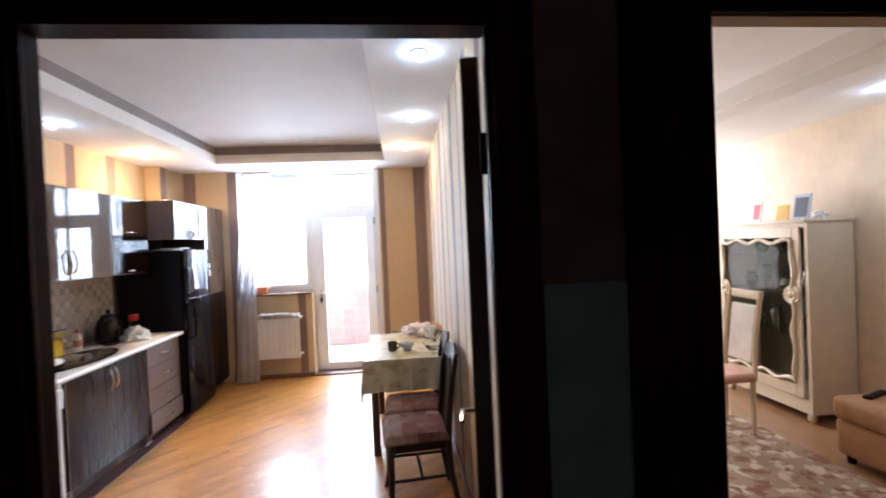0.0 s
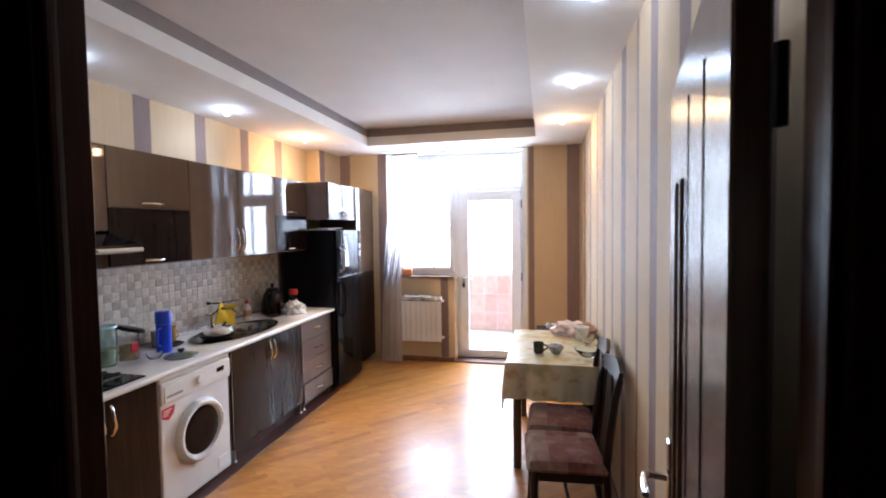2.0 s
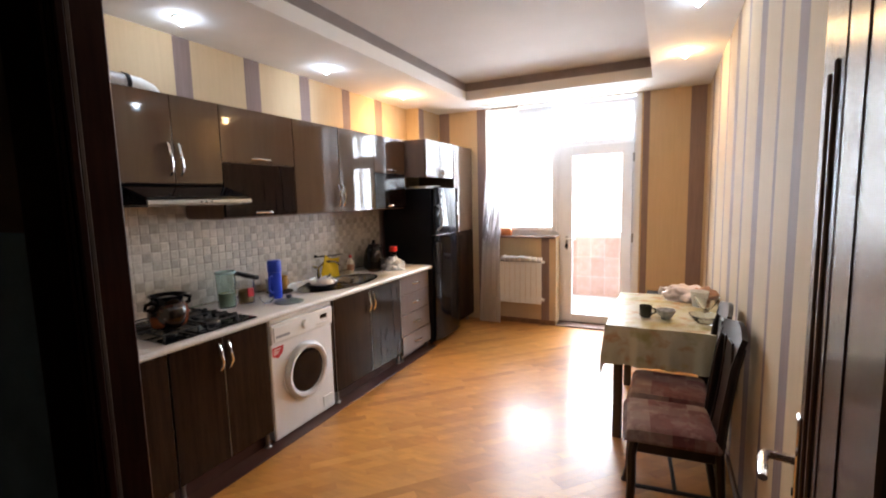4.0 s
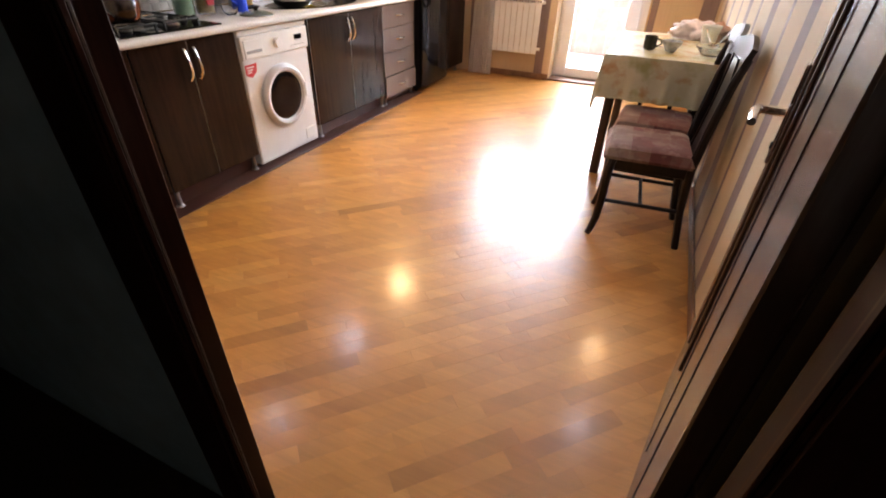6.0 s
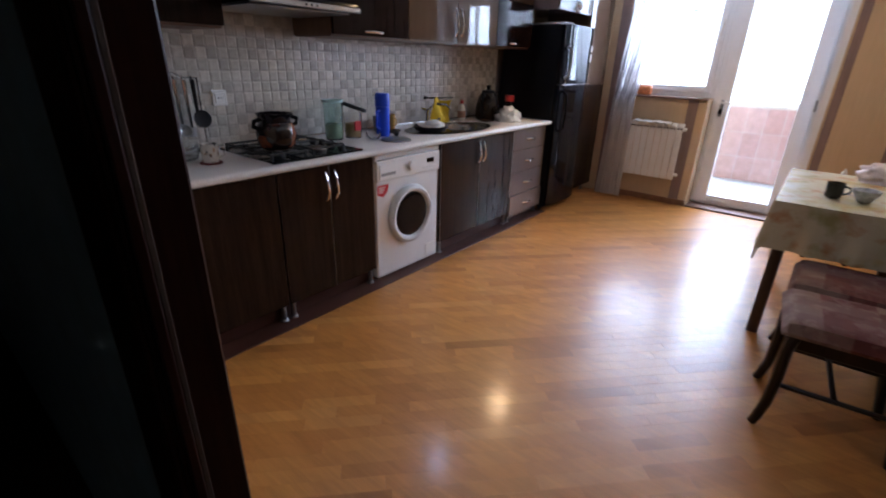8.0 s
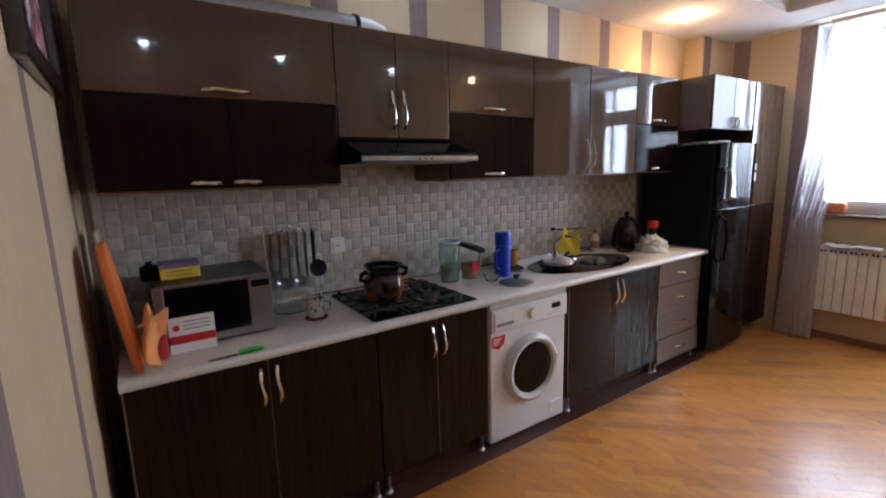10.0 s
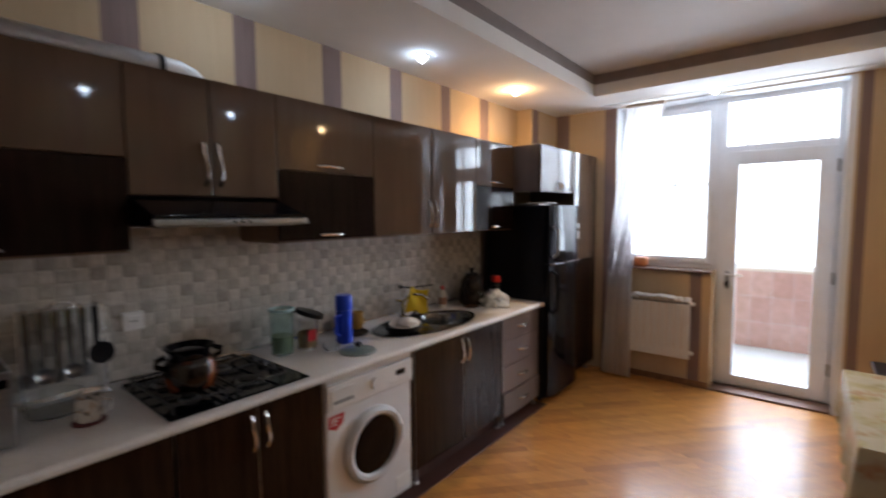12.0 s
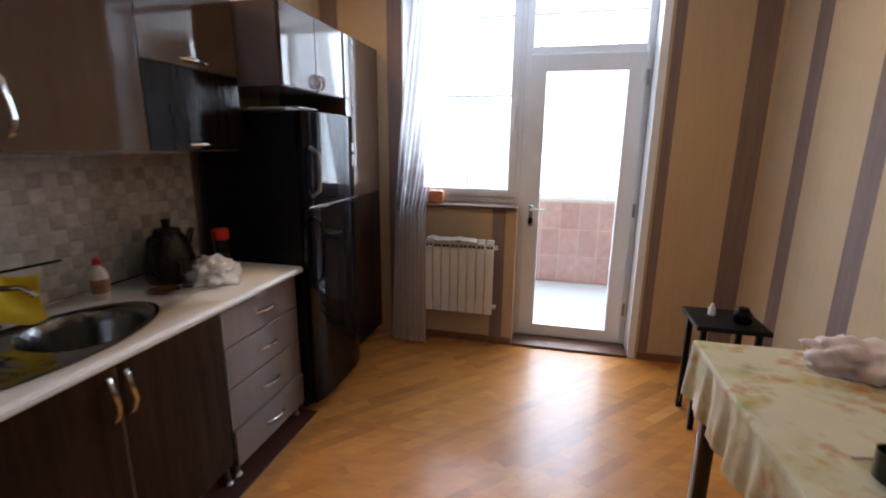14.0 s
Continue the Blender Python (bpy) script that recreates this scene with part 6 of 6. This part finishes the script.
for y in (2.83, 3.15):
    part("back_post", tube([(5.49, y, 0.44), (5.50, y, 0.7), (5.56, y, 1.12)], 0.019, 8), ivory, lc)
part("backrest", moved(box(-0.02, -0.135, 0, 0.02, 0.135, 0.46, 0.018, 3), pose(5.505, 2.99, 0.56, 0, 7)), plain("white_upholstery", (0.72, 0.70, 0.67), 0.8), lc)
part("crest", moved(box(-0.018, -0.17, 0, 0.018, 0.17, 0.07, 0.015, 3), pose(5.565, 2.99, 1.06, 0, 7)), ivory, lc)
sofa_m = plain("tan_velour", (0.36, 0.19, 0.09), 0.85, vary=0.15, relief=0.4)
sf = thing("sofa", (6.1, 1.6, 0.004), "tan upholstered sofa in the living room", "sofa")
part("base", box(5.72, 0.75, 0.06, 6.48, 2.41, 0.30, 0.03, 3), sofa_m, sf)
for a, b in ((0.76, 1.57), (1.58, 2.42)):
    part("seat_cushion", box(5.70, a, 0.302, 6.48, b, 0.45, 0.04, 3), sofa_m, sf)
for x in (5.78, 6.42):
    for y in (0.81, 2.35):
        part("foot", lathe([(0, 0), (0.025, 0), (0.03, 0.056), (0, 0.056)], 12, (x, y, 0.004)), black_satin, sf)
solid("remote_control", moved(box(-0.12, -0.025, 0, 0.12, 0.025, 0.02, 0.006, 2), pose(5.95, 2.33, 0.451, 0, 0, 20)), black_satin, "black remote control on the sofa", "remote control")
solid("rug", box(3.6, 1.0, 0.0045, 5.65, 4.4, 0.016, 0.004), spotted("patterned_rug", (0.32, 0.22, 0.14), [(0.5, 0.42, 0.32), (0.2, 0.09, 0.05)], 9, 0.95, (0.52, 0.58)), "brown patterned rug on the living room floor", "rug")

# ---- pieces: backsplash tiles, balcony tiles, parquet ----


def piece_mesh(name, w, h, d, chamfer, mat, drop=None):
    """A flat piece lying in its own x-y plane, its top at z = 0, with chamfered upper edges."""
    a, b, c = (w / 2, h / 2), (w / 2 - chamfer, h / 2 - chamfer), drop or chamfer
    v = [(sx * a[0], sy * a[1], -d) for sx, sy in ((-1, -1), (1, -1), (1, 1), (-1, 1))]
    v += [(x, y, -c) for x, y, _ in v[:4]] + [(sx * b[0], sy * b[1], 0) for sx, sy in ((-1, -1), (1, -1), (1, 1), (-1, 1))]
    f = [(8, 9, 10, 11)]
    for o in (0, 4):
        f += [(o + k, o + (k + 1) % 4, o + 4 + (k + 1) % 4, o + 4 + k) for k in range(4)]
    me = bpy.data.meshes.new(name)
    me.from_pydata(v, [], f)
    me.materials.append(mat)
    return me


def lay(name, owner, mats, meshes, near):
    """Pieces near the walk become parts of owner; the others are joined by material."""
    rest, k = {}, 0
    for m, me in zip(mats, meshes):
        if near(m.translation) and k < 300:
            ob = new(name, me)
            ob.parent, ob.matrix_basis = owner, m
            k += 1
        else:
            v, f = rest.setdefault(me.materials[0], ([], []))
            base = len(v)
            v += [m @ q.co for q in me.vertices]
            f += [tuple(base + i for i in p.vertices) for p in me.polygons]
    for mat, (v, f) in rest.items():
        me = bpy.data.meshes.new(name)
        me.from_pydata(v, [], f)
        me.materials.append(mat)
        ob = new(name + "s", me)
        ob.parent = owner
        tagged(ob, kind="stuff")


def toned(name, stops, rough, coat, grain_scale, stretch=None, relief=0.1, wave=0.0):
    """A piece's tone by chance: by object, and by island where pieces are joined."""
    m, nt, b = material(name)
    info = nt.nodes.new("ShaderNodeObjectInfo")
    geo = nt.nodes.new("ShaderNodeNewGeometry")
    add = nt.nodes.new("ShaderNodeMath")
    add.operation = "ADD"
    nt.links.new(info.outputs["Random"], add.inputs[0])
    nt.links.new(geo.outputs["Random Per Island"], add.inputs[1])
    fr_ = nt.nodes.new("ShaderNodeMath")
    fr_.operation = "FRACT"
    nt.links.new(add.outputs[0], fr_.inputs[0])
    tone = ramp(nt, fr_.outputs[0], stops)
    if stretch:
        v = coords(nt, "World", stretch[0], stretch[1])
        sep = nt.nodes.new("ShaderNodeVectorMath")
        sep.operation = "ADD"
        mu = nt.nodes.new("ShaderNodeMath")
        mu.operation = "MULTIPLY"
        mu.inputs[1].default_value = 40.0
        nt.links.new(fr_.outputs[0], mu.inputs[0])
        nt.links.new(v, sep.inputs[0])
        nt.links.new(mu.outputs[0], sep.inputs[1])
        v = sep.outputs[0]
    else:
        v = coords(nt, "World")
    g = noise_of(nt, v, grain_scale, 5, 0.65)
    g2 = noise_of(nt, v, grain_scale * 6, 3, 0.7)
    col = mix(nt, 1.0, tone, ramp(nt, g, [(0.3, (0.78, 0.74, 0.70)), (0.7, (1.08, 1.06, 1.02))]), "MULTIPLY")
    col = mix(nt, 0.5, col, mix(nt, 1.0, col, ramp(nt, g2, [(0.3, (0.8, 0.78, 0.75)), (0.65, (1.05, 1.05, 1.05))]), "MULTIPLY"))
    nt.links.new(col, b.inputs["Base Color"])
    wear = noise_of(nt, coords(nt, "World"), 2.2, 4)
    r = node(nt, "ShaderNodeMapRange")
    r.inputs["To Min"].default_value, r.inputs["To Max"].default_value = rough * 0.7, rough * 1.3
    nt.links.new(wear, r.inputs["Value"])
    nt.links.new(r.outputs[0], b.inputs["Roughness"])
    b.inputs["Coat Weight"].default_value, b.inputs["Coat Roughness"].default_value = coat, 0.17
    bump(nt, b, g2, relief, 0.0008)
    return m


# backsplash: small square tiles, pale and greyer ones by turns
tile_pale = toned("pale_ceramic_tile", [(0, (0.55, 0.53, 0.50)), (0.5, (0.62, 0.60, 0.565)), (1, (0.68, 0.655, 0.62))], 0.18, 0.3, 30)
tile_grey = toned("grey_ceramic_tile", [(0, (0.43, 0.41, 0.38)), (0.6, (0.50, 0.48, 0.45)), (1, (0.57, 0.55, 0.52))], 0.18, 0.3, 30)
grout = plain("pale_grout", (0.55, 0.52, 0.50), 0.9)
bs = setting("backsplash", box(0.0005, 0.5, CT1 + 0.002, 0.0045, 4.24, UZ0 + 0.2), grout, "backsplash of small white and grey square tiles", "backsplash")
TS = 0.057
tm = [piece_mesh("tile", TS - 0.0008, TS - 0.0008, 0.004, 0.009, m, 0.0016) for m in (tile_pale, tile_grey)]
ms, me_s = [], []
random.seed(5)
for c in range(65):
    y = 0.53 + TS / 2 + c * TS
    for r in range(15):
        z = CT1 + 0.004 + TS / 2 + r * TS
        top = 1.66 if 1.43 < y < 2.03 else UZ0 + 0.03
        if z > top or y > 4.22:
            continue
        ms.append(Matrix.Translation((0.0082 + random.uniform(0, 0.0012), y, z)) @ Euler((radians(90) + random.uniform(-0.02, 0.02), random.uniform(-0.02, 0.02), radians(90))).to_matrix().to_4x4())
        me_s.append(tm[(c + r) % 2 if random.random() < 0.85 else 0])
lay("tile", bs, ms, me_s, lambda p: 0.95 < p.y < 2.45)

# balcony parapet tiles
pk = setting("balcony_tiling", box(-0.6, BY1 - 0.006, 0.001, 4.0, BY1 - 0.001, 0.90), grout, "pink tiles on the inside of the balcony wall", "tiling")
pmat = toned("pink_ceramic_tile", [(0, (0.46, 0.28, 0.265)), (0.5, (0.50, 0.32, 0.30)), (1, (0.55, 0.37, 0.345))], 0.25, 0.2, 12)
pme = piece_mesh("tile", 0.196, 0.296, 0.003, 0.001, pmat)
ms = [Matrix.Translation((-0.5 + 0.2 * k, BY1 - 0.009, 0.15 + 0.3 * r)) @ Euler((radians(90), 0, 0)).to_matrix().to_4x4() for k in range(23) for r in range(3)]
lay("tile", pk, ms, [pme] * len(ms), lambda p: True)

# diagonal parquet
floor = bpy.data.objects["floor"]
ANG = radians(47)
fl_mat = toned("varnished_oak_stave", [(0, (0.40, 0.156, 0.031)), (0.12, (0.50, 0.205, 0.043)), (0.5, (0.58, 0.25, 0.054)), (0.75, (0.62, 0.278, 0.065)), (0.9, (0.49, 0.20, 0.041)), (1, (0.68, 0.325, 0.09))], 0.38, 0.5, 9, ((0.09, 1.6, 1), -ANG), 0.08)
SW, random_rows = 0.060, random.Random(11)
fm = {L: piece_mesh("stave", L - 0.0001, SW - 0.0001, 0.012, 0.0002, fl_mat) for L in (0.30, 0.40, 0.50)}
ms, me_s = [], []
ca, sa = math.cos(ANG), math.sin(ANG)
for row in range(-90, 90):
    u = -5.0 + random_rows.uniform(0, 0.4)
    while u < 5.0:
        L = random_rows.choice((0.30, 0.40, 0.50))
        cu, cv = u + L / 2, row * SW
        x, y = 1.6 + cu * ca - cv * sa, 2.95 + cu * sa + cv * ca
        if -0.02 < x < XR + 0.2 and Y0 - 0.22 < y < YW + 0.15:
            ms.append(Matrix.Translation((x, y, 0.0)) @ Matrix.Rotation(ANG, 4, "Z"))
            me_s.append(fm[L])
        u += L
lay("stave", floor, ms, me_s, lambda p: 0.6 < p.x < XR and Y0 < p.y < 3.0)
